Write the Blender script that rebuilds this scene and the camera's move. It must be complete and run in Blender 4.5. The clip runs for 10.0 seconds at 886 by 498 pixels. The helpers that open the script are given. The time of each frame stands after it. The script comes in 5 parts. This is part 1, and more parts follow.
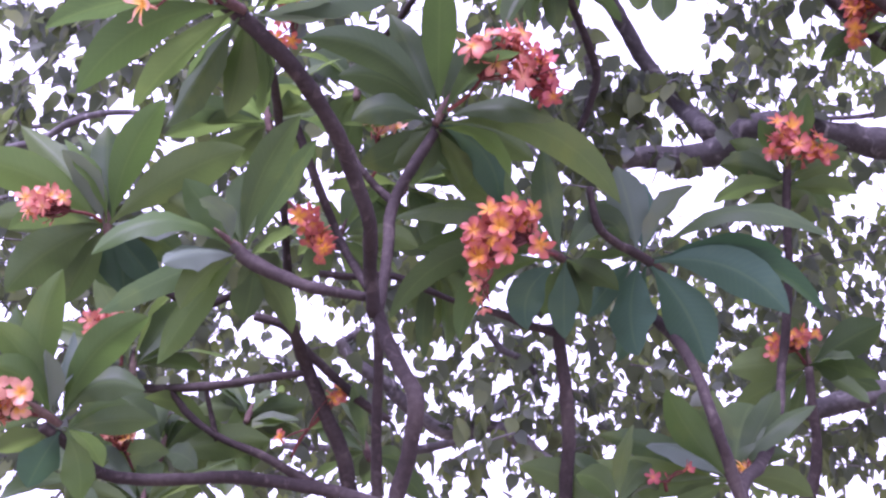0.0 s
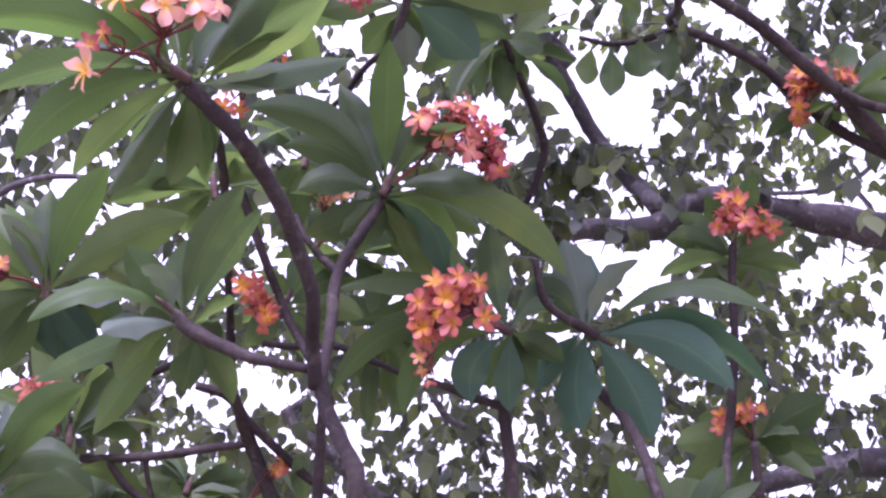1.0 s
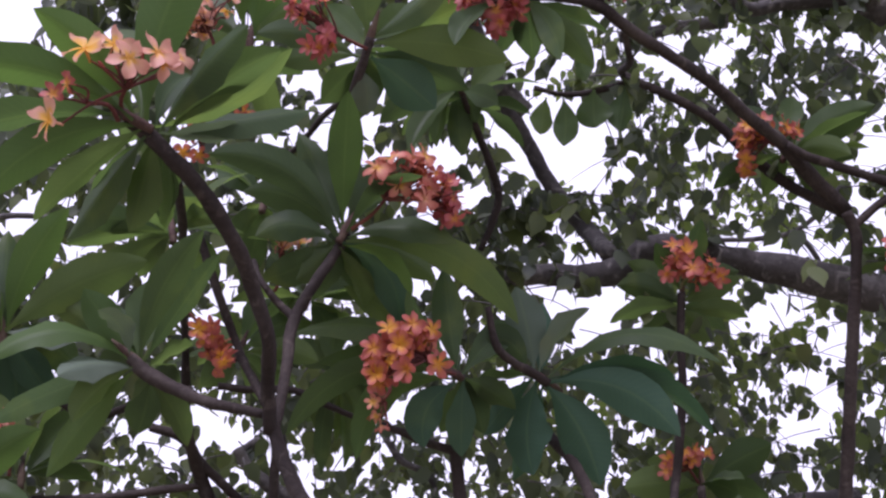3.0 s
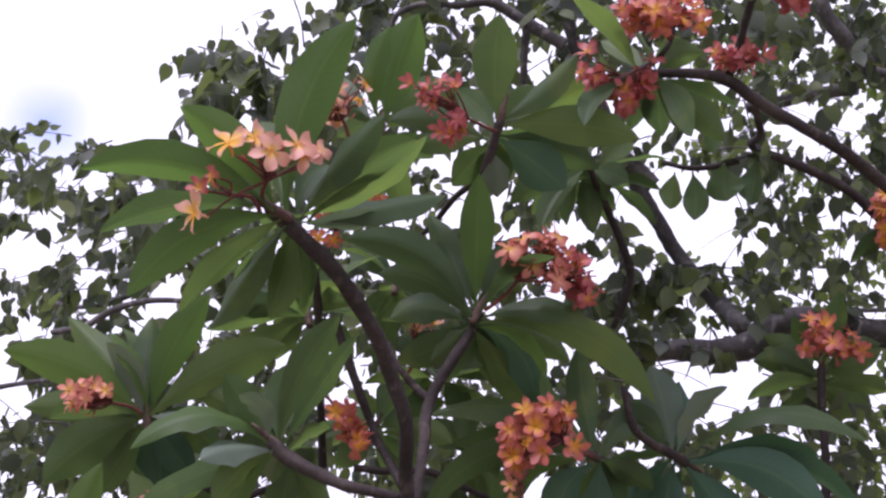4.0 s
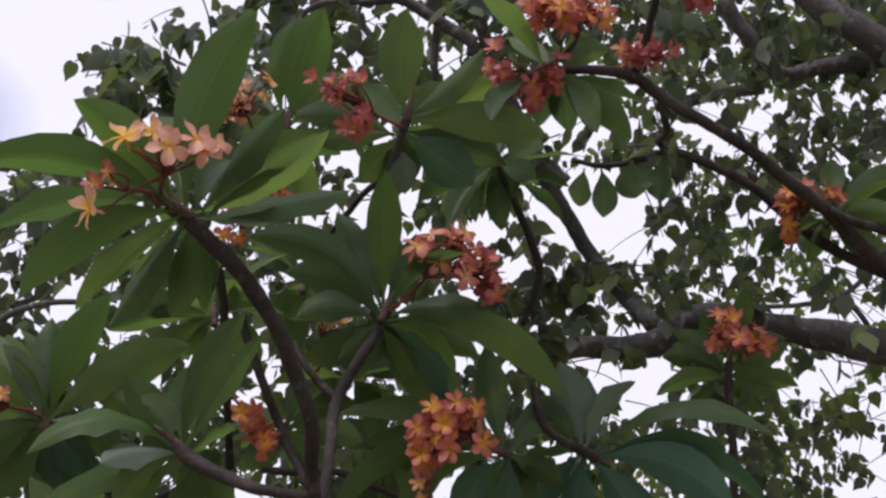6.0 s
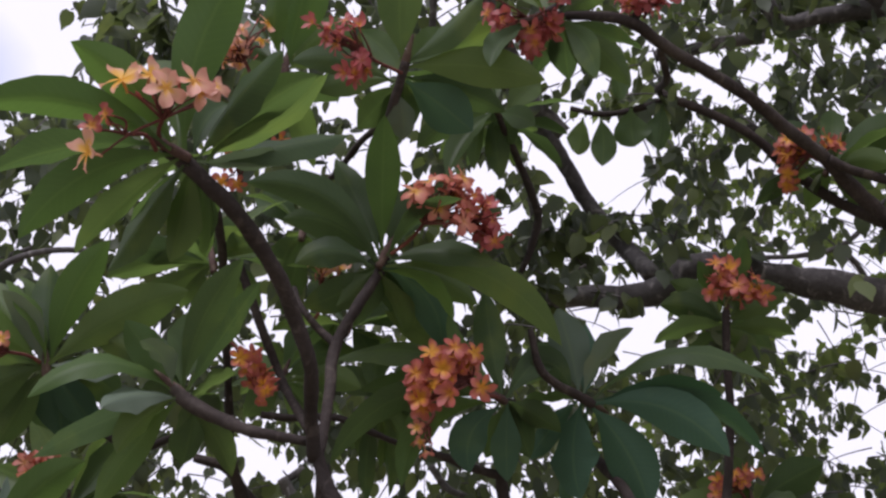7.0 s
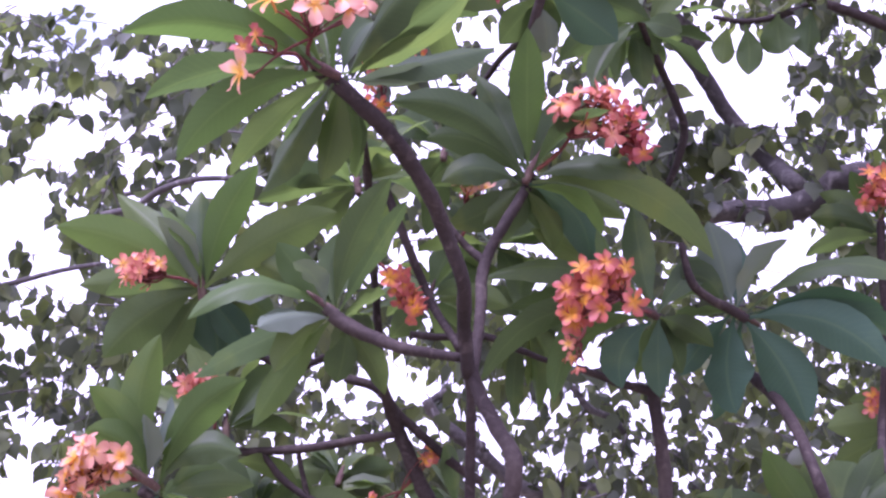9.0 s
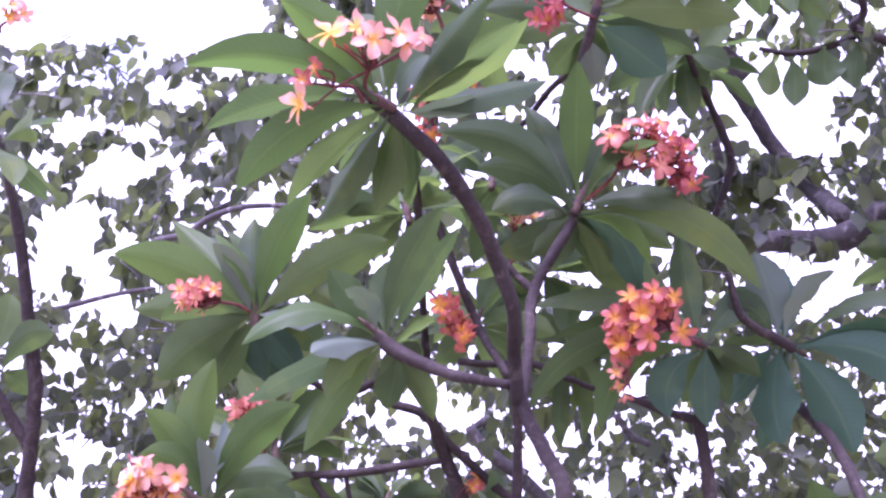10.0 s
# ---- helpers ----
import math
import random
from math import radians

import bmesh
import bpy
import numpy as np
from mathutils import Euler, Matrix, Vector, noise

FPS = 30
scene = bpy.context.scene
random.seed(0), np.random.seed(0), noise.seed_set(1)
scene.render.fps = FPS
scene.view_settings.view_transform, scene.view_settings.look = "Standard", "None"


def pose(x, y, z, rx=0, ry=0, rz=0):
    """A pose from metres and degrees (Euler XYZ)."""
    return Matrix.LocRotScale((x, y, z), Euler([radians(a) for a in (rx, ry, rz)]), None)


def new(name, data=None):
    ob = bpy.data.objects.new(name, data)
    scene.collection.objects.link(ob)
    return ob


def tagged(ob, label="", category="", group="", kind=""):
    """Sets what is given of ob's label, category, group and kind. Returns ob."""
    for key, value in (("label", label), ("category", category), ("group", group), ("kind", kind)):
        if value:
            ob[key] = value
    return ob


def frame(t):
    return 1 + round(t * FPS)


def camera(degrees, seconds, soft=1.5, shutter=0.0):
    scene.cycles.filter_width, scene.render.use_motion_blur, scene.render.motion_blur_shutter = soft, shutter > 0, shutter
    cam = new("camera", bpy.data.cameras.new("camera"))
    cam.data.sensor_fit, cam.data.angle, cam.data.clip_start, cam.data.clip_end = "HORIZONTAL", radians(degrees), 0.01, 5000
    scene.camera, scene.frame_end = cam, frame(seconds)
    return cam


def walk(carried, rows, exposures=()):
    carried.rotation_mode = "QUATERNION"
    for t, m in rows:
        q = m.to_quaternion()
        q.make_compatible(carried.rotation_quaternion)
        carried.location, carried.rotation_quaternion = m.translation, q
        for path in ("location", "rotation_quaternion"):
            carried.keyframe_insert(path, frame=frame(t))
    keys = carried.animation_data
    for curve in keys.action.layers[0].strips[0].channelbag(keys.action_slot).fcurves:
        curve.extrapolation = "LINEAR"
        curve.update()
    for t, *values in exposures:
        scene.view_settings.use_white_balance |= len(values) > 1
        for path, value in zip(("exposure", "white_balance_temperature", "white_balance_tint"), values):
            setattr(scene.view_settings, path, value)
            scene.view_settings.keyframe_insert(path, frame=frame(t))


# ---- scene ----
FOV = 40.94
cam = camera(FOV, 10.0, soft=2.5)
walk(cam, [
    (0, pose(-0.0170, 0.0165, 1.5825, 109.098, -0.319, 3.268)),
    (0.5, pose(-0.0132, 0.0181, 1.5826, 108.942, -0.430, 2.955)),
    (1, pose(0.0026, 0.0269, 1.6001, 112.267, -0.305, 0.942)),
    (1.5, pose(0.0157, -0.0040, 1.5930, 113.456, -0.150, -1.738)),
    (2, pose(0.0229, 0.0225, 1.5993, 113.444, -0.161, -2.552)),
    (2.2, pose(0.0104, -0.0021, 1.6058, 112.836, -0.449, -3.494)),
    (3.3, pose(-0.0019, -0.0353, 1.6064, 114.988, -0.546, 0.636)),
    (3.5, pose(-0.0086, -0.0420, 1.6129, 115.736, -1.078, 2.237)),
    (4, pose(-0.0252, -0.0466, 1.6248, 117.224, -1.706, 4.306)),
    (4.5, pose(-0.0270, -0.0057, 1.6680, 121.078, -1.147, 2.891)),
    (5, pose(-0.0287, -0.0299, 1.6495, 120.516, -1.123, 3.288)),
    (5.5, pose(-0.0104, -0.0213, 1.6379, 118.858, -0.220, 2.008)),
    (5.7, pose(-0.0000, -0.0187, 1.6293, 118.163, 0.151, 1.132)),
    (6.8, pose(0.0047, -0.0231, 1.6157, 115.821, 0.654, 1.267)),
    (7, pose(0.0014, -0.0111, 1.6037, 115.287, 0.350, 0.968)),
    (7.5, pose(0.0000, 0.0000, 1.6000, 115.000, 0.000, -0.000)),
    (8, pose(-0.0069, 0.0020, 1.5997, 115.083, -0.561, 1.280)),
    (8.5, pose(-0.0294, 0.0061, 1.5879, 114.246, -0.617, 4.019)),
    (9, pose(-0.0552, 0.0161, 1.5863, 111.889, -0.618, 6.941)),
    (9.5, pose(-0.0708, 0.0304, 1.5980, 111.394, -1.263, 7.584)),
    (10, pose(-0.0785, -0.0249, 1.5758, 113.112, -1.676, 8.405)),
], exposures=[
    (0, 1.89, 5240, 65),
    (0.5, 1.89, 5240, 65),
    (1, 1.73, 5318, 62),
    (1.5, 1.20, 5416, 52),
    (2, 0.92, 5416, 46),
    (3.5, 0.70, 5740, 36),
    (4, 0.89, 5688, 38),
    (4.5, 0.89, 5688, 38),
    (5, 0.36, 5960, 26),
    (5.5, 0.33, 5975, 25),
    (7, 0.41, 5960, 26),
    (7.5, 0.75, 5494, 42),
    (8, 0.86, 5442, 44),
    (8.5, 1.09, 5468, 50),
    (9, 1.73, 5318, 62),
    (9.5, 2.06, 5162, 68),
    (10, 2.06, 5162, 68),
])

# ---- light: bright thin overcast with one small blue break ----
SUN_EL, SUN_AZ = 58, 205
world = bpy.data.worlds.new("sky")
scene.world = world
world.use_nodes = True
wn, wl = world.node_tree.nodes, world.node_tree.links
wn.clear()
w_out = wn.new("ShaderNodeOutputWorld")
w_sky = wn.new("ShaderNodeTexSky")
w_sky.sky_type = "NISHITA"
w_sky.sun_disc = False
w_sky.sun_elevation, w_sky.sun_rotation = radians(SUN_EL), radians(SUN_AZ)
w_sky.dust_density = 1.0
w_bg = wn.new("ShaderNodeBackground")
w_bg.inputs["Strength"].default_value = 0.15
w_cloud = wn.new("ShaderNodeBackground")
w_coord = wn.new("ShaderNodeTexCoord")
w_noise = wn.new("ShaderNodeTexNoise")
w_noise.inputs["Scale"].default_value = 2.6
w_noise.inputs["Detail"].default_value = 6.0
w_ramp = wn.new("ShaderNodeValToRGB")
w_ramp.color_ramp.elements[0].position, w_ramp.color_ramp.elements[0].color = 0.30, (0.968, 0.974, 0.966, 1)
w_ramp.color_ramp.elements[1].position, w_ramp.color_ramp.elements[1].color = 0.62, (0.992, 0.996, 0.985, 1)
w_cloud.inputs["Strength"].default_value = 0.75
# the blue break: a soft spot in the cloud cover
w_dot = wn.new("ShaderNodeVectorMath")
w_dot.operation = "DISTANCE"
w_dot.inputs[1].default_value = (-0.390, 0.767, 0.510)
w_warp = wn.new("ShaderNodeMath")
w_warp.operation = "MULTIPLY_ADD"
w_warp.inputs[1].default_value = 0.16
w_mask = wn.new("ShaderNodeMapRange")
w_mask.inputs["From Min"].default_value, w_mask.inputs["From Max"].default_value = 0.075, 0.145
w_mask.inputs["To Min"].default_value = 0.22
w_mix = wn.new("ShaderNodeMixShader")
wl.new(w_coord.outputs["Generated"], w_noise.inputs["Vector"])
wl.new(w_coord.outputs["Generated"], w_dot.inputs[0])
wl.new(w_noise.outputs["Fac"], w_warp.inputs[0])
wl.new(w_dot.outputs["Value"], w_warp.inputs[2])
wl.new(w_warp.outputs["Value"], w_mask.inputs["Value"])
wl.new(w_noise.outputs["Fac"], w_ramp.inputs["Fac"])
wl.new(w_ramp.outputs["Color"], w_cloud.inputs["Color"])
wl.new(w_sky.outputs["Color"], w_bg.inputs["Color"])
wl.new(w_mask.outputs["Result"], w_mix.inputs["Fac"])
wl.new(w_bg.outputs["Background"], w_mix.inputs[1])
wl.new(w_cloud.outputs["Background"], w_mix.inputs[2])
wl.new(w_mix.outputs["Shader"], w_out.inputs["Surface"])

sun_data = bpy.data.lights.new("sun", "SUN")
sun_data.energy, sun_data.angle, sun_data.color = 2.2, radians(20), (1.0, 0.97, 0.93)
sun = new("sun", sun_data)
sun.rotation_euler = (radians(90 - SUN_EL), 0, radians(180 - SUN_AZ))


# ---- materials ----
def material(name):
    m = bpy.data.materials.new(name)
    m.use_nodes = True
    m.node_tree.nodes.clear()
    return m, m.node_tree.nodes, m.node_tree.links


def ramp(nodes, stops):
    r = nodes.new("ShaderNodeValToRGB")
    while len(r.color_ramp.elements) < len(stops):
        r.color_ramp.elements.new(0.5)
    for e, (p, c) in zip(r.color_ramp.elements, stops):
        e.position, e.color = p, (*c, 1)
    return r


def noise_node(nodes, links, scale, detail=4.0, source=None):
    n = nodes.new("ShaderNodeTexNoise")
    n.inputs["Scale"].default_value, n.inputs["Detail"].default_value = scale, detail
    if source:
        links.new(source, n.inputs["Vector"])
    return n


def finish(nodes, links, bsdf, translucent=None, share=0.35):
    out = nodes.new("ShaderNodeOutputMaterial")
    if translucent is None:
        links.new(bsdf.outputs[0], out.inputs["Surface"])
        return
    mix = nodes.new("ShaderNodeMixShader")
    mix.inputs["Fac"].default_value = share
    links.new(bsdf.outputs[0], mix.inputs[1])
    links.new(translucent.outputs[0], mix.inputs[2])
    links.new(mix.outputs[0], out.inputs["Surface"])


def bark_material(name, dark, mid, light, scale=30.0, bump=0.5):
    """Bark: streaked, spotted with pale lenticels and lichen, finely wrinkled."""
    m, n, l = material(name)
    co = n.new("ShaderNodeTexCoord")
    big = noise_node(n, l, scale * 0.25, 6, co.outputs["Object"])
    fine = noise_node(n, l, scale * 4, 8, co.outputs["Object"])
    tone = ramp(n, [(0.25, dark), (0.5, mid), (0.78, light)])
    add = n.new("ShaderNodeMath")
    add.operation = "MULTIPLY_ADD"
    add.inputs[1].default_value = 0.35
    sub = n.new("ShaderNodeMath")
    sub.operation = "ADD"
    sub.inputs[1].default_value = -0.17
    l.new(fine.outputs["Fac"], add.inputs[0])
    l.new(big.outputs["Fac"], add.inputs[2])
    l.new(add.outputs[0], sub.inputs[0])
    l.new(sub.outputs[0], tone.inputs["Fac"])
    vor = noise_node(n, l, scale * 1.3, 7, co.outputs["Object"])
    vor.inputs["Distortion"].default_value = 1.2
    spot = n.new("ShaderNodeMapRange")
    spot.inputs["From Min"].default_value, spot.inputs["From Max"].default_value = 0.56, 0.70
    spot.inputs["To Min"].default_value, spot.inputs["To Max"].default_value = 0.0, 0.5
    l.new(vor.outputs["Fac"], spot.inputs["Value"])
    mix = n.new("ShaderNodeMixRGB")
    mix.inputs["Color2"].default_value = (*[min(1, c * 1.5) for c in light], 1)
    l.new(spot.outputs["Result"], mix.inputs["Fac"])
    l.new(tone.outputs["Color"], mix.inputs["Color1"])
    b = n.new("ShaderNodeBsdfPrincipled")
    b.inputs["Roughness"].default_value = 0.8
    b.inputs["Specular IOR Level"].default_value = 0.2
    l.new(mix.outputs["Color"], b.inputs["Base Color"])
    bp = n.new("ShaderNodeBump")
    bp.inputs["Strength"].default_value, bp.inputs["Distance"].default_value = bump, 0.008
    l.new(add.outputs[0], bp.inputs["Height"])
    l.new(bp.outputs["Normal"], b.inputs["Normal"])
    finish(n, l, b)
    return m


def blade_material(name, greens, share=0.45, rough=0.44, veins=True, per_island=False):
    """Leaf blade with a pale midrib, side veins, blotches and light passing through."""
    m, n, l = material(name)
    co = n.new("ShaderNodeTexCoord")
    blot = noise_node(n, l, 14.0, 5, co.outputs["Object"])
    if per_island:
        rnd = n.new("ShaderNodeNewGeometry").outputs["Random Per Island"]
    else:
        rnd = n.new("ShaderNodeObjectInfo").outputs["Random"]
    mixv = n.new("ShaderNodeMath")
    mixv.operation = "MULTIPLY_ADD"
    mixv.inputs[1].default_value = 0.65
    half = n.new("ShaderNodeMath")
    half.operation = "MULTIPLY"
    half.inputs[1].default_value = 0.35
    l.new(blot.outputs["Fac"], half.inputs[0])
    l.new(rnd, mixv.inputs[0])
    l.new(half.outputs[0], mixv.inputs[2])
    tone = ramp(n, [(0.1, greens[0]), (0.5, greens[1]), (0.9, greens[2])])
    l.new(mixv.outputs[0], tone.inputs["Fac"])
    col = tone.outputs["Color"]
    patch = noise_node(n, l, 7.0, 3, co.outputs["Object"])
    worn = n.new("ShaderNodeMapRange")
    worn.inputs["From Min"].default_value, worn.inputs["From Max"].default_value = 0.58, 0.74
    worn.inputs["To Max"].default_value = 0.45
    l.new(patch.outputs["Fac"], worn.inputs["Value"])
    yellow = n.new("ShaderNodeMixRGB")
    yellow.inputs["Color2"].default_value = (*[c * k for c, k in zip(greens[2], (1.25, 1.1, 0.8))], 1)
    l.new(worn.outputs["Result"], yellow.inputs["Fac"])
    l.new(col, yellow.inputs["Color1"])
    col = yellow.outputs["Color"]
    b = n.new("ShaderNodeBsdfPrincipled")
    b.inputs["Roughness"].default_value = rough
    b.inputs["Specular IOR Level"].default_value = 0.18
    if veins:
        uv = n.new("ShaderNodeUVMap")
        sep = n.new("ShaderNodeSeparateXYZ")
        l.new(uv.outputs["UV"], sep.inputs[0])
        off = n.new("ShaderNodeMath")
        off.operation = "SUBTRACT"
        off.inputs[1].default_value = 0.5
        l.new(sep.outputs["X"], off.inputs[0])
        side = n.new("ShaderNodeMath")
        side.operation = "ABSOLUTE"
        l.new(off.outputs[0], side.inputs[0])
        rib = n.new("ShaderNodeMapRange")
        rib.inputs["From Min"].default_value, rib.inputs["From Max"].default_value = 0.018, 0.045
        rib.inputs["To Min"].default_value, rib.inputs["To Max"].default_value = 0.08, 0.0
        l.new(side.outputs[0], rib.inputs["Value"])
        slant = n.new("ShaderNodeMath")
        slant.operation = "MULTIPLY_ADD"
        slant.inputs[1].default_value = -0.22
        l.new(side.outputs[0], slant.inputs[0])
        l.new(sep.outputs["Y"], slant.inputs[2])
        saw = n.new("ShaderNodeMath")
        saw.operation = "MULTIPLY"
        saw.inputs[1].default_value = 130.0
        l.new(slant.outputs[0], saw.inputs[0])
        sine = n.new("ShaderNodeMath")
        sine.operation = "SINE"
        l.new(saw.outputs[0], sine.inputs[0])
        vein = n.new("ShaderNodeMapRange")
        vein.inputs["From Min"].default_value, vein.inputs["From Max"].default_value = 0.75, 1.0
        vein.inputs["To Max"].default_value = 0.03
        l.new(sine.outputs[0], vein.inputs["Value"])
        top = n.new("ShaderNodeMath")
        top.operation = "MAXIMUM"
        l.new(rib.outputs["Result"], top.inputs[0])
        l.new(vein.outputs["Result"], top.inputs[1])
        mix = n.new("ShaderNodeMixRGB")
        mix.inputs["Color2"].default_value = (0.22, 0.30, 0.10, 1)
        l.new(top.outputs[0], mix.inputs["Fac"])
        l.new(col, mix.inputs["Color1"])
        col = mix.outputs["Color"]
        bp = n.new("ShaderNodeBump")
        bp.inputs["Strength"].default_value, bp.inputs["Distance"].default_value = 0.35, 0.002
        l.new(top.outputs[0], bp.inputs["Height"])
        l.new(bp.outputs["Normal"], b.inputs["Normal"])
    l.new(col, b.inputs["Base Color"])
    tr = n.new("ShaderNodeBsdfTranslucent")
    gain = n.new("ShaderNodeMixRGB")
    gain.blend_type = "MULTIPLY"
    gain.inputs["Fac"].default_value = 1.0
    gain.inputs["Color2"].default_value = (1.45, 1.6, 0.8, 1)
    l.new(col, gain.inputs["Color1"])
    l.new(gain.outputs["Color"], tr.inputs["Color"])
    finish(n, l, b, tr, share)
    return m


def petal_material(name, stops):
    """Petal: warm yellow throat running out to the tip colour along the petal, with faint streaks."""
    m, n, l = material(name)
    uv = n.new("ShaderNodeUVMap")
    sep = n.new("ShaderNodeSeparateXYZ")
    l.new(uv.outputs["UV"], sep.inputs[0])
    co = n.new("ShaderNodeTexCoord")
    nz = noise_node(n, l, 60.0, 4, co.outputs["Object"])
    rnd = n.new("ShaderNodeObjectInfo")
    a = n.new("ShaderNodeMath")
    a.operation = "MULTIPLY_ADD"
    a.inputs[1].default_value = 0.25
    l.new(nz.outputs["Fac"], a.inputs[0])
    l.new(sep.outputs["Y"], a.inputs[2])
    c = n.new("ShaderNodeMath")
    c.operation = "MULTIPLY_ADD"
    c.inputs[1].default_value = 0.5
    l.new(rnd.outputs["Random"], c.inputs[0])
    l.new(a.outputs[0], c.inputs[2])
    d = n.new("ShaderNodeMath")
    d.operation = "ADD"
    d.inputs[1].default_value = -0.54
    l.new(c.outputs[0], d.inputs[0])
    r = ramp(n, stops)
    # the pink comes in from the petal's rim
    rim = n.new("ShaderNodeMath")
    rim.operation = "SUBTRACT"
    rim.inputs[1].default_value = 0.5
    l.new(sep.outputs["X"], rim.inputs[0])
    side = n.new("ShaderNodeMath")
    side.operation = "ABSOLUTE"
    l.new(rim.outputs[0], side.inputs[0])
    both = n.new("ShaderNodeMath")
    both.operation = "MULTIPLY_ADD"
    both.inputs[1].default_value = 0.55
    l.new(side.outputs[0], both.inputs[0])
    l.new(d.outputs[0], both.inputs[2])
    l.new(both.outputs[0], r.inputs["Fac"])
    b = n.new("ShaderNodeBsdfPrincipled")
    b.inputs["Roughness"].default_value = 0.55
    l.new(r.outputs["Color"], b.inputs["Base Color"])
    tr = n.new("ShaderNodeBsdfTranslucent")
    l.new(r.outputs["Color"], tr.inputs["Color"])
    finish(n, l, b, tr, 0.4)
    return m


BARK = bark_material("frangipani_bark", (0.016, 0.012, 0.010), (0.030, 0.023, 0.020), (0.066, 0.054, 0.045), 22, 0.8)
TIP_BARK = bark_material("frangipani_tip_bark", (0.035, 0.022, 0.018), (0.070, 0.042, 0.034), (0.11, 0.085, 0.055), 60)
FIG_BARK = bark_material("fig_bark", (0.036, 0.033, 0.031), (0.076, 0.070, 0.067), (0.200, 0.188, 0.176), 14, 0.8)
LEAF = blade_material("frangipani_leaf", [(0.047, 0.074, 0.038), (0.068, 0.103, 0.044), (0.104, 0.146, 0.054)], 0.5)
# pale sky sheen on upper leaf faces, put into the leaf colour
SKY_SHEEN_LEAF = blade_material("sky_sheen_leaf_face", [(0.075, 0.105, 0.080), (0.092, 0.124, 0.092), (0.118, 0.150, 0.108)], 0.25, 0.5)
# shaded copy of the leaf: shade put into a deeper, bluer green
SHADE_SIDE_LEAF = blade_material("shade_side_leaf", [(0.037, 0.075, 0.050), (0.045, 0.090, 0.060), (0.060, 0.110, 0.068)], 0.35, 0.5)
# lit copy of the leaf: backlight put into a brighter green
BACKLIT_LEAF = blade_material("backlit_leaf", [(0.060, 0.102, 0.036), (0.075, 0.125, 0.040), (0.100, 0.152, 0.048)], 0.52)
LEAF_TONES = (LEAF, SKY_SHEEN_LEAF, SHADE_SIDE_LEAF, BACKLIT_LEAF)
FIG_LEAF = blade_material("fig_leaf", [(0.050, 0.060, 0.050), (0.075, 0.090, 0.060), (0.120, 0.145, 0.060)], 0.45, 0.45, False, True)
# sun through the far leaves, put into a lighter fig leaf colour
FIG_LEAF_LIGHT = blade_material("fig_leaf_sunlit", [(0.075, 0.095, 0.050), (0.105, 0.135, 0.058), (0.150, 0.185, 0.070)], 0.55, 0.5, False, True)
FIG_LEAF_ONE = blade_material("fig_leaf_single", [(0.050, 0.060, 0.050), (0.075, 0.090, 0.060), (0.110, 0.135, 0.058)], 0.45, 0.45, False)
PETAL = petal_material("petal", [(0.0, (0.62, 0.31, 0.02)), (0.28, (0.57, 0.23, 0.035)), (0.50, (0.46, 0.14, 0.072)), (0.95, (0.41, 0.105, 0.088))])
PALE_PETAL = petal_material("pale_petal", [(0.0, (0.70, 0.37, 0.02)), (0.32, (0.67, 0.36, 0.07)), (0.54, (0.62, 0.34, 0.21)), (0.95, (0.58, 0.28, 0.20))])
PINK_PETAL = petal_material("pink_petal", [(0.0, (0.64, 0.36, 0.05)), (0.22, (0.60, 0.29, 0.14)), (0.45, (0.55, 0.215, 0.135)), (0.95, (0.48, 0.145, 0.105))])
RED_PETAL = petal_material("red_petal", [(0.0, (0.60, 0.28, 0.04)), (0.18, (0.50, 0.17, 0.06)), (0.38, (0.43, 0.115, 0.09)), (0.95, (0.36, 0.075, 0.08))])
STALK = bark_material("flower_stalk", (0.045, 0.016, 0.015), (0.095, 0.030, 0.026), (0.17, 0.065, 0.042), 60, 0.2)
PETIOLE = bark_material("petiole", (0.12, 0.14, 0.05), (0.20, 0.20, 0.09), (0.30, 0.24, 0.13), 40, 0.1)


# pale sand chosen to brighten the leaf undersides by bounce
def ground_material():
    m, n, l = material("pale_bounce_ground")
    co = n.new("ShaderNodeTexCoord")
    big = noise_node(n, l, 0.6, 8, co.outputs["Object"])
    r = ramp(n, [(0.3, (0.10, 0.10, 0.045)), (0.45, (0.17, 0.15, 0.09)), (0.6, (0.27, 0.235, 0.18)), (0.8, (0.34, 0.30, 0.24))])
    l.new(big.outputs["Fac"], r.inputs["Fac"])
    b = n.new("ShaderNodeBsdfPrincipled")
    b.inputs["Roughness"].default_value = 0.9
    l.new(r.outputs["Color"], b.inputs["Base Color"])
    finish(n, l, b)
    return m


# ---- mesh helpers ----
def mesh_object(name, verts, faces, mat, parent=None, uvs=None, label="", smooth=True):
    me = bpy.data.meshes.new(name)
    me.from_pydata(verts, [], faces)
    me.materials.append(mat)
    if uvs is not None:
        layer = me.uv_layers.new(name="UVMap")
        idx = np.zeros(len(me.loops), dtype=np.int32)
        me.loops.foreach_get("vertex_index", idx)
        layer.data.foreach_set("uv", np.asarray(uvs, dtype=np.float32)[idx].ravel())
    if smooth:
        me.polygons.foreach_set("use_smooth", [True] * len(me.polygons))
    me.update()
    ob = new(name, me)
    if parent is not None:
        ob.parent = parent
        if parent.type == "EMPTY":
            ob.matrix_parent_inverse = parent.matrix_basis.inverted()
    if label:
        ob["label"] = label
    return ob


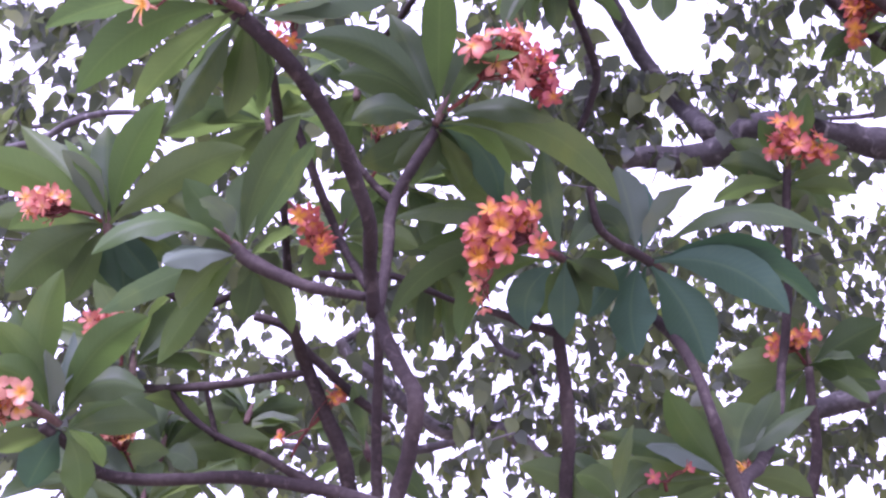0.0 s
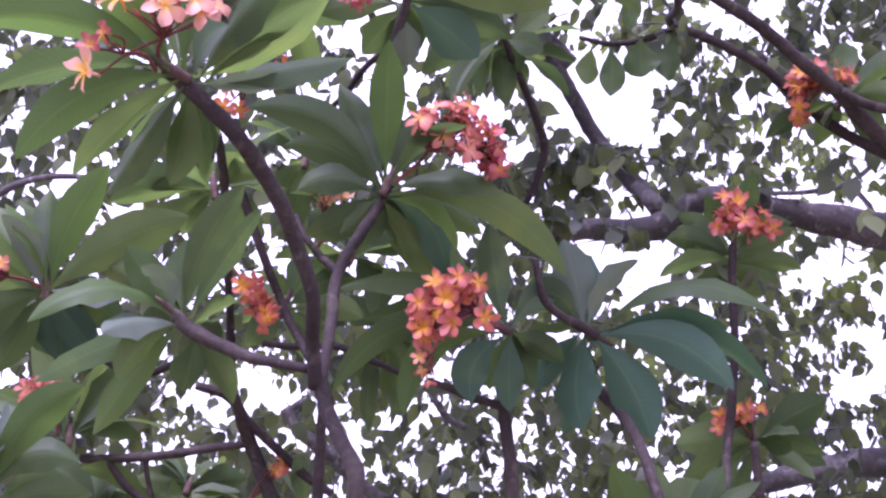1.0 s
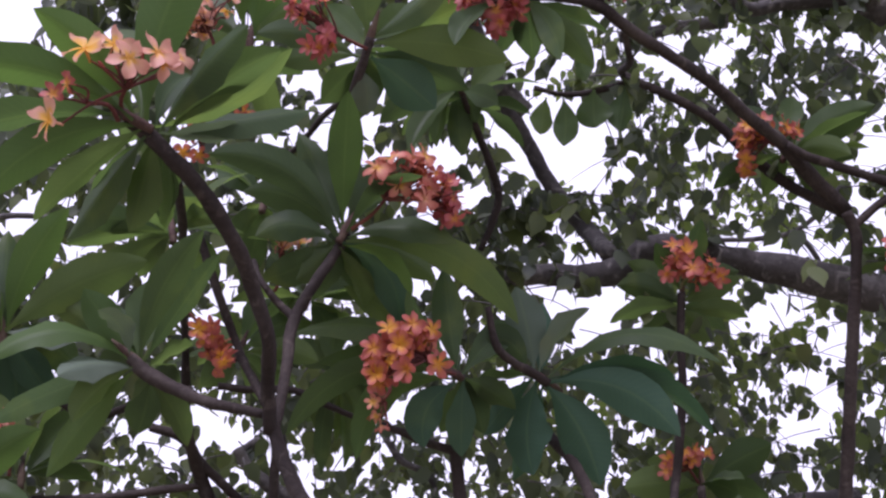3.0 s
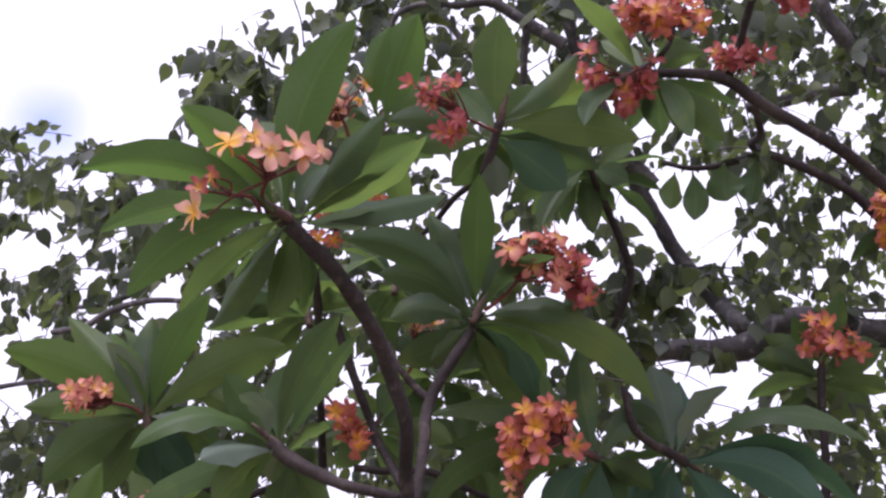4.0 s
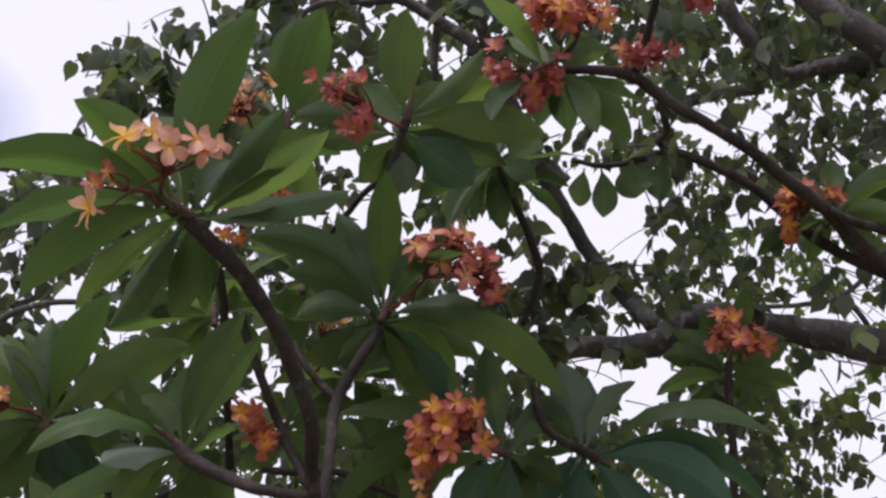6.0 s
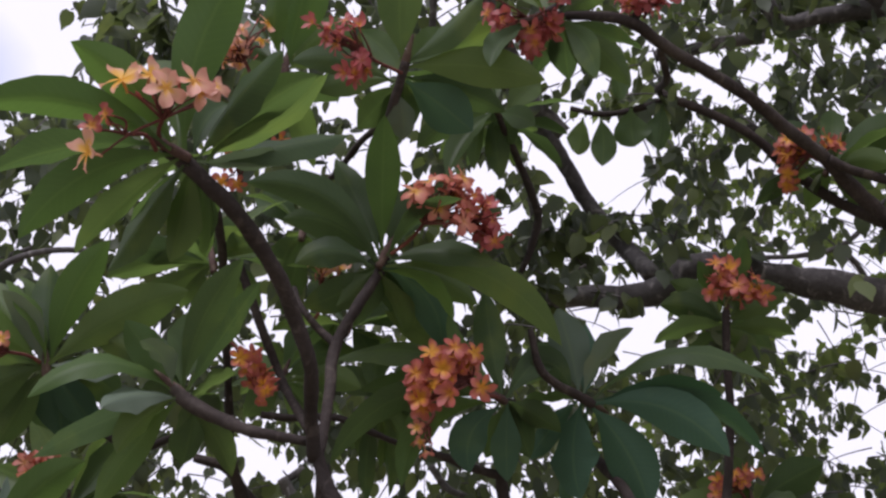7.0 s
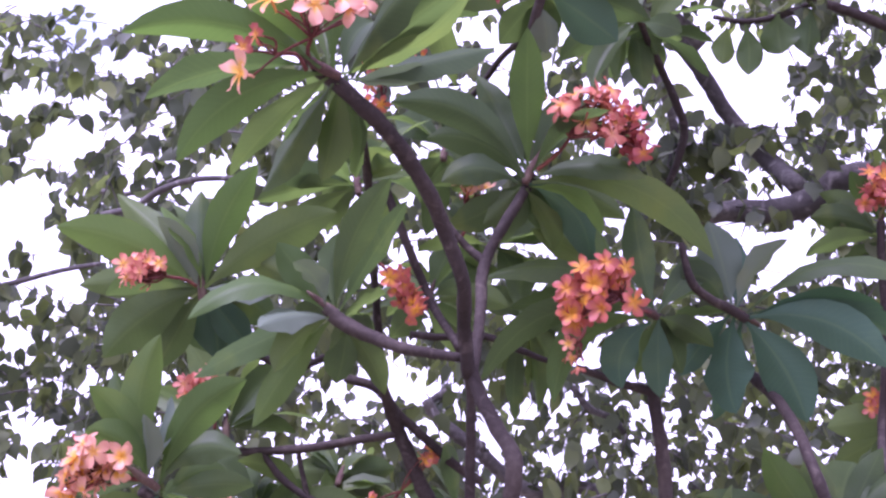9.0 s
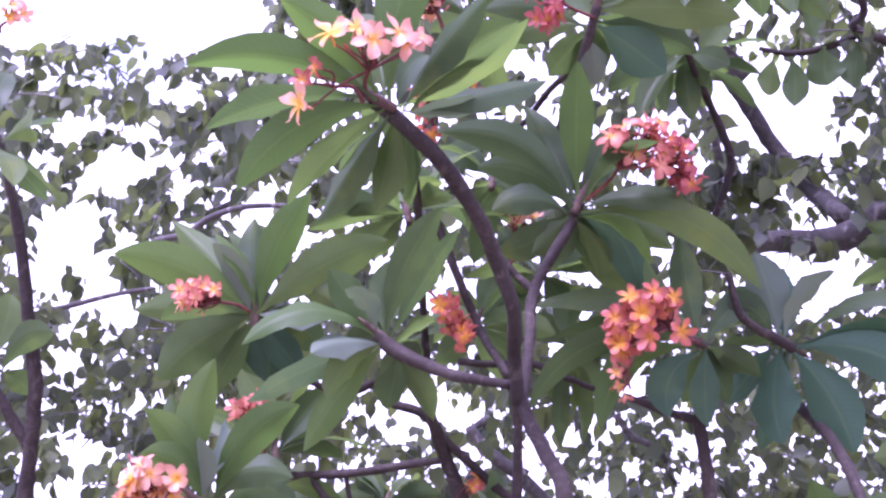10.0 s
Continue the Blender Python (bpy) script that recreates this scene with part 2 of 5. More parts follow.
def catmull(points, per=6):
    """Smooth curve through points, with tangents that suit the length of each step."""
    p = [np.array(q, float) for q in points]
    step = [max(1e-4, np.linalg.norm(b[:3] - a[:3])) for a, b in zip(p, p[1:])]
    last = len(p) - 1
    slope = []
    for i in range(len(p)):
        if i == 0:
            slope.append((p[1] - p[0]) / step[0])
        elif i == last:
            slope.append((p[i] - p[i - 1]) / step[i - 1])
        else:
            a, b = (p[i] - p[i - 1]) / step[i - 1], (p[i + 1] - p[i]) / step[i]
            slope.append((a * step[i] + b * step[i - 1]) / (step[i] + step[i - 1]))
    out = []
    for i in range(last):
        h = step[i]
        for k in range(per):
            t = k / per
            t2, t3 = t * t, t * t * t
            out.append((2 * t3 - 3 * t2 + 1) * p[i] + (t3 - 2 * t2 + t) * h * slope[i] + (3 * t2 - 2 * t3) * p[i + 1] + (t3 - t2) * h * slope[i + 1])
    out.append(p[-1])
    return out


def tube_data(points, sides=10, per=6, knobs=0.10, seed=0):
    """A tapered limb through (x, y, z, radius) points, uneven in girth, closed at both ends."""
    path = catmull(points, per)
    verts, faces = [], []
    ref = np.array((0.31, 0.9, 0.2))
    for i, q in enumerate(path):
        d = path[min(i + 1, len(path) - 1)][:3] - path[max(i - 1, 0)][:3]
        d = d / (np.linalg.norm(d) + 1e-9)
        a = np.cross(d, ref)
        a /= np.linalg.norm(a) + 1e-9
        b = np.cross(d, a)
        for k in range(sides):
            t = 2 * math.pi * k / sides
            v = a * math.cos(t) + b * math.sin(t)
            r = q[3] * (1 + knobs * 2 * noise.noise(Vector(q[:3] * 28 + v * 0.9 + seed)))
            verts.append(tuple(q[:3] + v * r))
    n = len(path)
    for i in range(n - 1):
        for k in range(sides):
            k2 = (k + 1) % sides
            faces.append((i * sides + k, i * sides + k2, (i + 1) * sides + k2, (i + 1) * sides + k))
    faces.append(tuple(range(sides))[::-1])
    faces.append(tuple((n - 1) * sides + k for k in range(sides)))
    return verts, faces


LIMB_ENDS = []


def branch(parent, points, mat=None, name="branch", label=""):
    v, f = tube_data(points, seed=len(points) * 0.37)
    for end, inner in ((points[0], points[1]), (points[-1], points[-2])):
        LIMB_ENDS.append((Vector(end[:3]), (Vector(end[:3]) - Vector(inner[:3])).normalized()))
    return mesh_object(name, v, f, mat or BARK, parent, label=label)


LEAF_S = (0.0, 0.06, 0.11, 0.17, 0.24, 0.34, 0.45, 0.57, 0.69, 0.80, 0.89, 0.955, 1.0)
LEAF_X = (-1.0, -0.66, -0.33, 0.0, 0.33, 0.66, 1.0)


def leaf_width(s):
    if s < 0.07:
        return 0.09
    q = (s - 0.07) / 0.93
    return 0.07 * (1 - q) + math.sin(math.pi * q ** 1.22) ** 0.86


def leaf(parent, base, tip, width, droop, roll, seed=0, lean=None, tone=0):
    """One long blade from its stalk to its tip: arched by droop, folded along the midrib, with a wavy rim."""
    rng = random.Random(seed)
    base, tip = Vector(base), Vector(tip)
    chord = tip - base
    length = chord.length
    d = chord.normalized()
    up = Vector((0, 0, 1))
    nrm = up - d * up.dot(d)
    nrm = nrm.normalized() if nrm.length > 0.05 else Vector((0, -1, 0))
    bow = nrm.copy()
    nrm = Matrix.Rotation(radians(roll), 3, d) @ nrm
    ph, amp, fold = rng.uniform(0, 6), rng.uniform(0.03, 0.10), rng.uniform(0.12, 0.50)
    twist = rng.uniform(-0.7, 0.7)
    if lean is None:
        lean = rng.uniform(-0.22, 0.22)
    else:
        twist *= 0.5
    sway = d.cross(bow) * lean
    verts, faces, uvs = [], [], []
    nx = len(LEAF_X)
    for s in LEAF_S:
        c = base + chord * s + bow * (droop * length * 4 * s * (1 - s)) + sway * (length * s * (1 - s))
        t = (chord + bow * (droop * length * 4 * (1 - 2 * s)) + sway * (length * (1 - 2 * s))).normalized()
        n2 = (nrm - t * nrm.dot(t)).normalized()
        n2 = Matrix.Rotation(twist * (s - 0.5), 3, t) @ n2
        side = t.cross(n2)
        w = 0.5 * width * leaf_width(s)
        for x in LEAF_X:
            lift = abs(x) * fold * w + math.sin(ph + s * 17 + x * 1.3) * amp * w * x * x * 2
            verts.append(tuple(c + side * (x * w) + n2 * lift))
            uvs.append((0.5 + 0.5 * x, s))
    for i in range(len(LEAF_S) - 1):
        for k in range(nx - 1):
            faces.append((i * nx + k, i * nx + k + 1, (i + 1) * nx + k + 1, (i + 1) * nx + k))
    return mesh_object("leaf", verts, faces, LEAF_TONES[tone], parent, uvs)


def flower_data(open_=1.0, seed=0):
    """Five overlapping rounded petals round a narrow tube, face along +z, about 1 across."""
    rng = random.Random(seed)
    verts, faces, uvs = [], [], []
    for k in range(5):
        a0 = 2 * math.pi * k / 5 + rng.uniform(-0.1, 0.1)
        o = open_ * rng.uniform(0.85, 1.1)
        curl = rng.uniform(-0.25, 0.75)
        start = len(verts)
        for i in range(7):
            s = i / 6
            r = 0.012 + 0.54 * s * math.sin(0.35 + 1.2 * o * 0.95)
            z = (1 - o) * 0.55 * s + 0.16 * s - curl * 0.35 * s * s
            w = 0.032 + 0.142 * math.sin(math.pi * min(1, s * 0.90 + 0.04) ** 1.6) ** 0.8
            if i == 6:
                w = 0.075
            for x in (-1, -0.35, 0.35, 1):
                a = a0 + 0.16 * s
                px, py = r, x * w
                verts.append((px * math.cos(a) - py * math.sin(a), px * math.sin(a) + py * math.cos(a), z + 0.10 * x * s + 0.03 * x * x))
                uvs.append((0.5 + x * 0.5, s))
        for i in range(6):
            for k2 in range(3):
                q = start + i * 4 + k2
                faces.append((q, q + 1, q + 5, q + 4))
    # tube behind the face
    start = len(verts)
    for z, r in ((-0.005, 0.05), (-0.12, 0.042), (-0.32, 0.035), (-0.36, 0.05)):
        for k in range(6):
            a = 2 * math.pi * k / 6
            verts.append((r * math.cos(a), r * math.sin(a), z))
            uvs.append((0.5, 0.75 if z < 0 else 0.05))
    for i in range(3):
        for k in range(6):
            faces.append((start + i * 6 + k, start + (i + 1) * 6 + k, start + (i + 1) * 6 + (k + 1) % 6, start + i * 6 + (k + 1) % 6))
    return verts, faces, uvs


def bud_data():
    verts, faces, uvs = [], [], []
    for z, r in ((-0.35, 0.04), (-0.15, 0.04), (0.1, 0.07), (0.3, 0.085), (0.45, 0.05), (0.55, 0.008)):
        for k in range(6):
            a = 2 * math.pi * k / 6 + z * 2
            verts.append((r * math.cos(a), r * math.sin(a), z))
            uvs.append((0.5, 0.55 + 0.4 * abs(z)))
    for i in range(5):
        for k in range(6):
            faces.append((i * 6 + k, i * 6 + (k + 1) % 6, (i + 1) * 6 + (k + 1) % 6, (i + 1) * 6 + k))
    return verts, faces, uvs


FLOWER_MESH = {}


def flower_mesh(kind, mat):
    key = (kind, mat.name)
    if key not in FLOWER_MESH:
        v, f, u = bud_data() if kind == "bud" else flower_data({"open": 1.0, "half": 0.62, "wide": 1.15}[kind[:4]], hash(len(kind)) + len(kind))
        ob = mesh_object("flower", v, f, mat, None, u)
        FLOWER_MESH[key] = ob.data
        bpy.data.objects.remove(ob)
    return FLOWER_MESH[key]


def facing(place, normal, size, spin):
    q = Vector(normal).to_track_quat("Z", "Y").to_matrix().to_4x4()
    return Matrix.Translation(place) @ q @ Matrix.Rotation(spin, 4, "Z") @ Matrix.Scale(size, 4)


def cluster(tree, root, flowers, mat=None, size=0.062, buds=6, label="", seed=0, stem=None):
    """A flower head: branching stalks from root to each flower, flowers facing outward, turned to the camera's side and
    down a little, buds between.
    """
    mat = mat or PETAL
    rng = random.Random(seed + 11)
    root = Vector(root)
    places = [Vector(p) for p in flowers]
    mid = sum(places, Vector()) / len(places)
    if len(places) > 8:
        # blossoms deeper in the head
        for k in range(len(places) * 2 // 3):
            p = rng.choice(places).lerp(rng.choice(places), rng.uniform(0.2, 0.8))
            places.append(p + Vector((rng.gauss(0, 0.008), rng.uniform(0, 0.03), rng.gauss(0, 0.008))))
    verts, faces = [], []

    def stalk(a, b, r0, r1):
        m = (a + b) / 2 + Vector((rng.uniform(-1, 1), rng.uniform(-1, 1), rng.uniform(-0.5, 1))) * 0.012
        v, f = tube_data([(*a, r0), (*m, (r0 + r1) / 2), (*b, r1)], 6, 3, 0.1)
        base = len(verts)
        verts.extend(v)
        faces.extend([tuple(i + base for i in q) for q in f])

    neck = root.lerp(mid, 0.55)
    stalk(root, neck, 0.0046, 0.0036)
    heads = []
    for p in places:
        out = (p - neck).normalized() * 0.8 + Vector((rng.uniform(-0.7, 0.7), -0.65 + rng.uniform(-0.3, 0.5), rng.uniform(-0.55, 0.45)))
        heads.append((p, out.normalized()))
        stalk(neck, p - out.normalized() * size * 0.34, 0.0030, 0.0019)
    extra = []
    for k in range(buds):
        p = mid.lerp(rng.choice(places), rng.uniform(0.2, 0.9)) + Vector((rng.gauss(0, 1), rng.gauss(0, 1), rng.gauss(0, 1))) * 0.016
        out = (p - neck).normalized() + Vector((rng.uniform(-0.5, 0.5), rng.uniform(-0.5, 0.3), rng.uniform(-0.3, 0.5)))
        extra.append((p, out.normalized()))
        stalk(neck, p, 0.0020, 0.0014)
    head = mesh_object("flower_stalk", verts, faces, stem or STALK, tree, label=label)
    for k, (p, o) in enumerate(heads):
        kind = rng.choice(("open", "open_", "wide", "wide_", "half"))
        ob = new("flower", flower_mesh(kind, mat))
        ob.parent = head
        ob.matrix_local = facing(p, o, size * rng.uniform(0.9, 1.15), rng.uniform(0, 6.28))
    for p, o in extra:
        ob = new("bud", flower_mesh("bud", RED_PETAL))
        ob.parent = head
        ob.matrix_local = facing(p, o, size * rng.uniform(0.45, 0.7), 0)
    return head


def rosette(tree, centre, droop, leaves, seed=0, tip_bark=True):
    """The leafy end of a branch: leaf rows of (tip x, tip y, tip z, width, roll) round one centre; rows may add arch, lean and tone."""
    rng = random.Random(seed)
    c = Vector(centre)
    axis = Vector((0, 0, 0.15))
    for row in leaves:
        axis += (Vector(row[:3]) - c) / len(leaves)
    axis.normalize()
    along = 0.0
    if LIMB_ENDS:
        end, way = min(LIMB_ENDS, key=lambda e: (e[0] - c).length)
        if (end - c).length < 0.06:
            # leaves stand round the last stretch of the limb, the older ones further back
            axis, along = way, 0.055
    knob = [(*(c + axis * s), r) for s, r in ((-0.035, 0.0080), (-0.012, 0.0098), (0.012, 0.0090), (0.034, 0.0065), (0.060, 0.002))]
    if tip_bark:
        mesh_object("branch_tip", *tube_data(knob, 8, 3, 0.2), TIP_BARK, tree)
    for k, (x, y, z, w, roll, *shape) in enumerate(leaves):
        tip = Vector((x, y, z))
        aim = (tip - c).normalized()
        b = c + aim * 0.010 - axis * (along * (0.5 - 0.5 * aim.dot(axis)) * rng.uniform(0.7, 1.2)) + Vector((rng.uniform(-1, 1), rng.uniform(-1, 1), rng.uniform(-1, 1))) * 0.008
        arch = droop * rng.uniform(0.4, 1.8)
        if shape:
            leaf(tree, b, tip, w, shape[0], roll, seed * 31 + k, *shape[1:])
        else:
            leaf(tree, b, tip, w, arch, roll, seed * 31 + k)


def tree_empty(x, y, label, group="frangipani trees"):
    e = new("frangipani_tree")
    e.matrix_basis = Matrix.Translation((x, y, 0))
    return tagged(e, label, "tree", group)


# ---- the ground: never in view, made pale to bounce light up ----
GZ = 0.0
gv, gf = [], []
rings = (0.0, 1, 2, 3, 4.5, 6.5, 9, 13, 20, 35, 70, 160, 400, 1000, 2500)
for i, r in enumerate(rings):
    for k in range(36):
        a = 2 * math.pi * k / 36
        x, y = r * math.cos(a), r * math.sin(a)
        gv.append((x, y, GZ + (0.05 * noise.noise(Vector((x * 0.4, y * 0.4, 0))) if r < 40 else 0)))
for i in range(len(rings) - 1):
    for k in range(36):
        k2 = (k + 1) % 36
        if i == 0:
            gf.append((0, (i + 1) * 36 + k, (i + 1) * 36 + k2))
        else:
            gf.append((i * 36 + k, (i + 1) * 36 + k, (i + 1) * 36 + k2, i * 36 + k2))
tagged(mesh_object("ground", gv, gf, ground_material()), "unseen ground under the trees, pale sand and thin worn grass that bounce light up", "ground", kind="structure")

# ---- the frangipani in front ----
tree = tree_empty(0.0, 2.3, "flowering frangipani tree with bare grey-brown limbs and long leaves")
branch(tree, [(-0.284, 2.229, 2.248, 0.0123), (-0.267, 2.227, 2.196, 0.0139), (-0.227, 2.176, 2.105, 0.0152), (-0.189, 2.133, 2.024, 0.0164), (-0.201, 2.158, 1.948, 0.0155), (-0.227, 2.188, 1.859, 0.0164), (-0.151, 2.075, 0.744, 0.0235), (-0.100, 2.000, -0.050, 0.0403)], name="trunk")
branch(tree, [(-0.281, 2.231, 2.214, 0.0141), (-0.284, 2.170, 2.298, 0.0140), (-0.279, 2.085, 2.359, 0.0145), (-0.304, 2.037, 2.431, 0.0152), (-0.332, 1.961, 2.494, 0.0158), (-0.378, 1.885, 2.553, 0.0154), (-0.432, 1.814, 2.594, 0.0150), (-0.480, 1.797, 2.635, 0.0133), (-0.512, 1.780, 2.648, 0.0100)])
branch(tree, [(-0.276, 2.241, 2.217, 0.0113), (-0.264, 2.281, 2.347, 0.0117), (-0.255, 2.317, 2.489, 0.0121), (-0.218, 2.314, 2.564, 0.0122), (-0.179, 2.341, 2.647, 0.0124), (-0.157, 2.346, 2.696, 0.0136)])
branch(tree, [(-0.255, 2.319, 2.484, 0.0091), (-0.290, 2.326, 2.519, 0.0092), (-0.325, 2.310, 2.558, 0.0071), (-0.361, 2.384, 2.644, 0.0064)])
branch(tree, [(-0.295, 2.228, 2.251, 0.0095), (-0.355, 2.250, 2.269, 0.0105), (-0.430, 2.289, 2.297, 0.0127), (-0.508, 2.322, 2.339, 0.0149), (-0.559, 2.331, 2.367, 0.0161), (-0.594, 2.329, 2.397, 0.0131)])
branch(tree, [(-0.532, 2.318, 2.807, 0.0104), (-0.538, 2.441, 2.757, 0.0107), (-0.549, 2.588, 2.636, 0.0100), (-0.550, 2.688, 2.501, 0.0102), (-0.553, 2.785, 2.374, 0.0127), (-0.536, 2.920, 2.293, 0.0180), (-0.488, 2.964, 2.172, 0.0191), (-0.446, 3.000, 2.078, 0.0203), (-0.426, 3.039, 1.967, 0.0215), (-0.351, 2.926, 0.787, 0.0246), (-0.300, 2.850, -0.050, 0.0422)], name="trunk")
branch(tree, [(-0.403, 2.545, 2.478, 0.0086), (-0.353, 2.574, 2.405, 0.0097), (-0.324, 2.653, 2.334, 0.0109), (-0.323, 2.692, 2.223, 0.0121), (-0.330, 2.738, 2.087, 0.0131), (-0.330, 2.791, 1.936, 0.0143), (-0.222, 2.736, 0.774, 0.0216), (-0.150, 2.700, -0.050, 0.0370)], name="trunk")
branch(tree, [(-0.502, 2.449, 2.739, 0.0099), (-0.453, 2.496, 2.611, 0.0110), (-0.403, 2.541, 2.490, 0.0099), (-0.317, 2.393, 2.322, 0.0092)])
branch(tree, [(-0.663, 2.875, 2.401, 0.0110), (-0.592, 2.886, 2.381, 0.0122), (-0.528, 2.913, 2.314, 0.0122), (-0.451, 2.941, 2.247, 0.0122), (-0.380, 2.966, 2.186, 0.0122), (-0.324, 2.981, 2.153, 0.0110)])
branch(tree, [(-0.529, 2.929, 2.267, 0.0098), (-0.622, 2.928, 2.255, 0.0110), (-0.736, 2.927, 2.238, 0.0110), (-0.850, 2.924, 2.228, 0.0110), (-0.943, 2.919, 2.226, 0.0110)])
branch(tree, [(-0.879, 2.923, 2.224, 0.0086), (-0.823, 2.950, 2.157, 0.0098), (-0.752, 2.970, 2.110, 0.0098), (-0.653, 2.990, 2.070, 0.0110), (-0.554, 3.015, 2.017, 0.0134), (-0.455, 3.038, 1.967, 0.0158)])
branch(tree, [(-0.786, 2.929, 2.225, 0.0061), (-0.773, 2.953, 2.157, 0.0073), (-0.760, 2.972, 2.103, 0.0073)])
branch(tree, [(-0.964, 2.352, 2.024, 0.0117), (-0.926, 2.417, 1.995, 0.0140), (-0.892, 2.487, 1.953, 0.0132), (-0.837, 2.545, 1.946, 0.0135), (-0.716, 2.552, 1.947, 0.0135), (-0.607, 2.557, 1.951, 0.0145), (-0.510, 2.567, 1.940, 0.0145), (-0.413, 2.577, 1.925, 0.0145), (-0.265, 2.446, 1.871, 0.0157)])
branch(tree, [(-0.916, 2.501, 2.518, 0.0121), (-0.866, 2.527, 2.451, 0.0099), (-0.790, 2.561, 2.366, 0.0088), (-0.713, 2.574, 2.343, 0.0088), (-0.636, 2.570, 2.367, 0.0088), (-0.507, 2.565, 2.404, 0.0088)])
branch(tree, [(-0.465, 2.660, 2.442, 0.0091), (-0.392, 2.667, 2.436, 0.0091), (-0.286, 2.673, 2.436, 0.0091), (-0.206, 2.688, 2.405, 0.0080), (-0.140, 2.701, 2.380, 0.0068)])
tree_b = tree_empty(0.9, 2.9, "leaning frangipani tree with coral flower heads on forked limbs")
branch(tree_b, [(0.087, 2.506, 2.431, 0.0091), (0.180, 2.699, 2.439, 0.0106), (0.291, 2.776, 2.391, 0.0126), (0.358, 2.707, 2.295, 0.0131), (0.392, 2.592, 2.174, 0.0132), (0.411, 2.528, 2.056, 0.0127), (0.439, 2.557, 1.977, 0.0134), (0.462, 2.582, 1.908, 0.0150), (0.635, 2.593, 0.763, 0.0221), (0.750, 2.600, -0.050, 0.0378)], name="trunk")
branch(tree_b, [(0.306, 2.629, 2.449, 0.0133), (0.264, 2.590, 2.463, 0.0110), (0.221, 2.534, 2.465, 0.0097), (0.184, 2.493, 2.484, 0.0096), (0.160, 2.461, 2.572, 0.0075)])
branch(tree_b, [(0.758, 3.112, 2.877, 0.0118), (0.754, 3.153, 2.758, 0.0118), (0.759, 3.199, 2.624, 0.0118), (0.751, 3.245, 2.491, 0.0131), (0.736, 3.291, 2.357, 0.0131), (0.680, 3.130, 2.199, 0.0136), (0.598, 2.963, 2.054, 0.0162), (0.484, 2.679, 1.937, 0.0165), (0.662, 2.644, 0.775, 0.0246), (0.780, 2.620, -0.050, 0.0422)], name="trunk")
branch(tree_b, [(0.811, 3.295, 2.358, 0.0107), (0.819, 3.331, 2.254, 0.0134), (0.830, 3.368, 2.150, 0.0148), (0.820, 3.398, 2.061, 0.0175), (0.795, 3.423, 1.986, 0.0202)])
branch(tree_b, [(0.092, 2.642, 2.435, 0.0088), (0.095, 2.668, 2.361, 0.0109), (0.096, 2.694, 2.287, 0.0143), (0.108, 2.729, 2.188, 0.0165), (0.115, 2.764, 2.089, 0.0165), (0.105, 2.816, 1.938, 0.0165), (0.210, 2.806, 0.775, 0.0216), (0.280, 2.800, -0.050, 0.0370)], name="trunk")
branch(tree_b, [(0.103, 2.690, 2.299, 0.0112), (0.044, 2.683, 2.311, 0.0101), (-0.021, 2.671, 2.333, 0.0101), (-0.079, 2.661, 2.354, 0.0078)])
branch(tree_b, [(0.184, 2.196, 3.225, 0.0099), (0.292, 2.239, 3.258, 0.0112), (0.418, 2.331, 3.305, 0.0140), (0.524, 2.446, 3.311, 0.0156), (0.657, 2.566, 3.311, 0.0161), (0.798, 2.691, 3.301, 0.0166), (0.901, 2.774, 3.261, 0.0183), (0.992, 2.846, 3.239, 0.0185), (1.100, 2.939, 3.182, 0.0215), (1.224, 2.998, 3.083, 0.0229)])
branch(tree_b, [(1.195, 2.929, 3.048, 0.0171), (1.218, 2.947, 3.005, 0.0171), (1.224, 2.981, 2.925, 0.0158), (1.219, 3.038, 2.796, 0.0171), (1.214, 3.100, 2.651, 0.0171), (1.207, 3.176, 2.478, 0.0184), (1.201, 3.265, 2.274, 0.0197), (1.200, 3.166, 0.909, 0.0246), (1.200, 3.100, -0.050, 0.0422)], name="trunk")
branch(tree_b, [(1.027, 2.859, 3.220, 0.0134), (1.083, 2.870, 3.192, 0.0134), (1.146, 2.876, 3.173, 0.0134), (1.241, 2.886, 3.145, 0.0134), (1.351, 2.896, 3.113, 0.0148), (1.540, 2.915, 3.056, 0.0175)])
branch(tree_b, [(1.215, 2.945, 3.009, 0.0121), (1.258, 2.927, 3.048, 0.0121), (1.320, 2.906, 3.091, 0.0121), (1.445, 2.874, 3.157, 0.0121), (1.569, 2.839, 3.229, 0.0121)])
rosette(tree_b, (1.569, 2.839, 3.229), 0.07, [(1.478, 2.942, 3.398, 0.085, 86), (1.326, 2.764, 3.079, 0.082, 84), (1.779, 2.936, 3.420, 0.085, 79), (1.605, 2.893, 3.486, 0.085, 6), (1.680, 3.070, 3.302, 0.053, 13), (1.549, 3.017, 3.299, 0.064, 16), (1.448, 3.028, 3.200, 0.048, -9), (1.441, 2.986, 3.314, 0.057, 30), (1.380, 2.743, 3.240, 0.049, 7), (1.792, 2.757, 3.204, 0.068, 20), (1.508, 2.607, 3.250, 0.066, -20), (1.596, 2.611, 3.208, 0.064, -15)], 1)
branch(tree_b, [(0.435, 2.347, 3.320, 0.0105), (0.456, 2.318, 3.373, 0.0105), (0.474, 2.263, 3.433, 0.0104), (0.503, 2.225, 3.504, 0.0104), (0.547, 2.239, 3.585, 0.0106)])
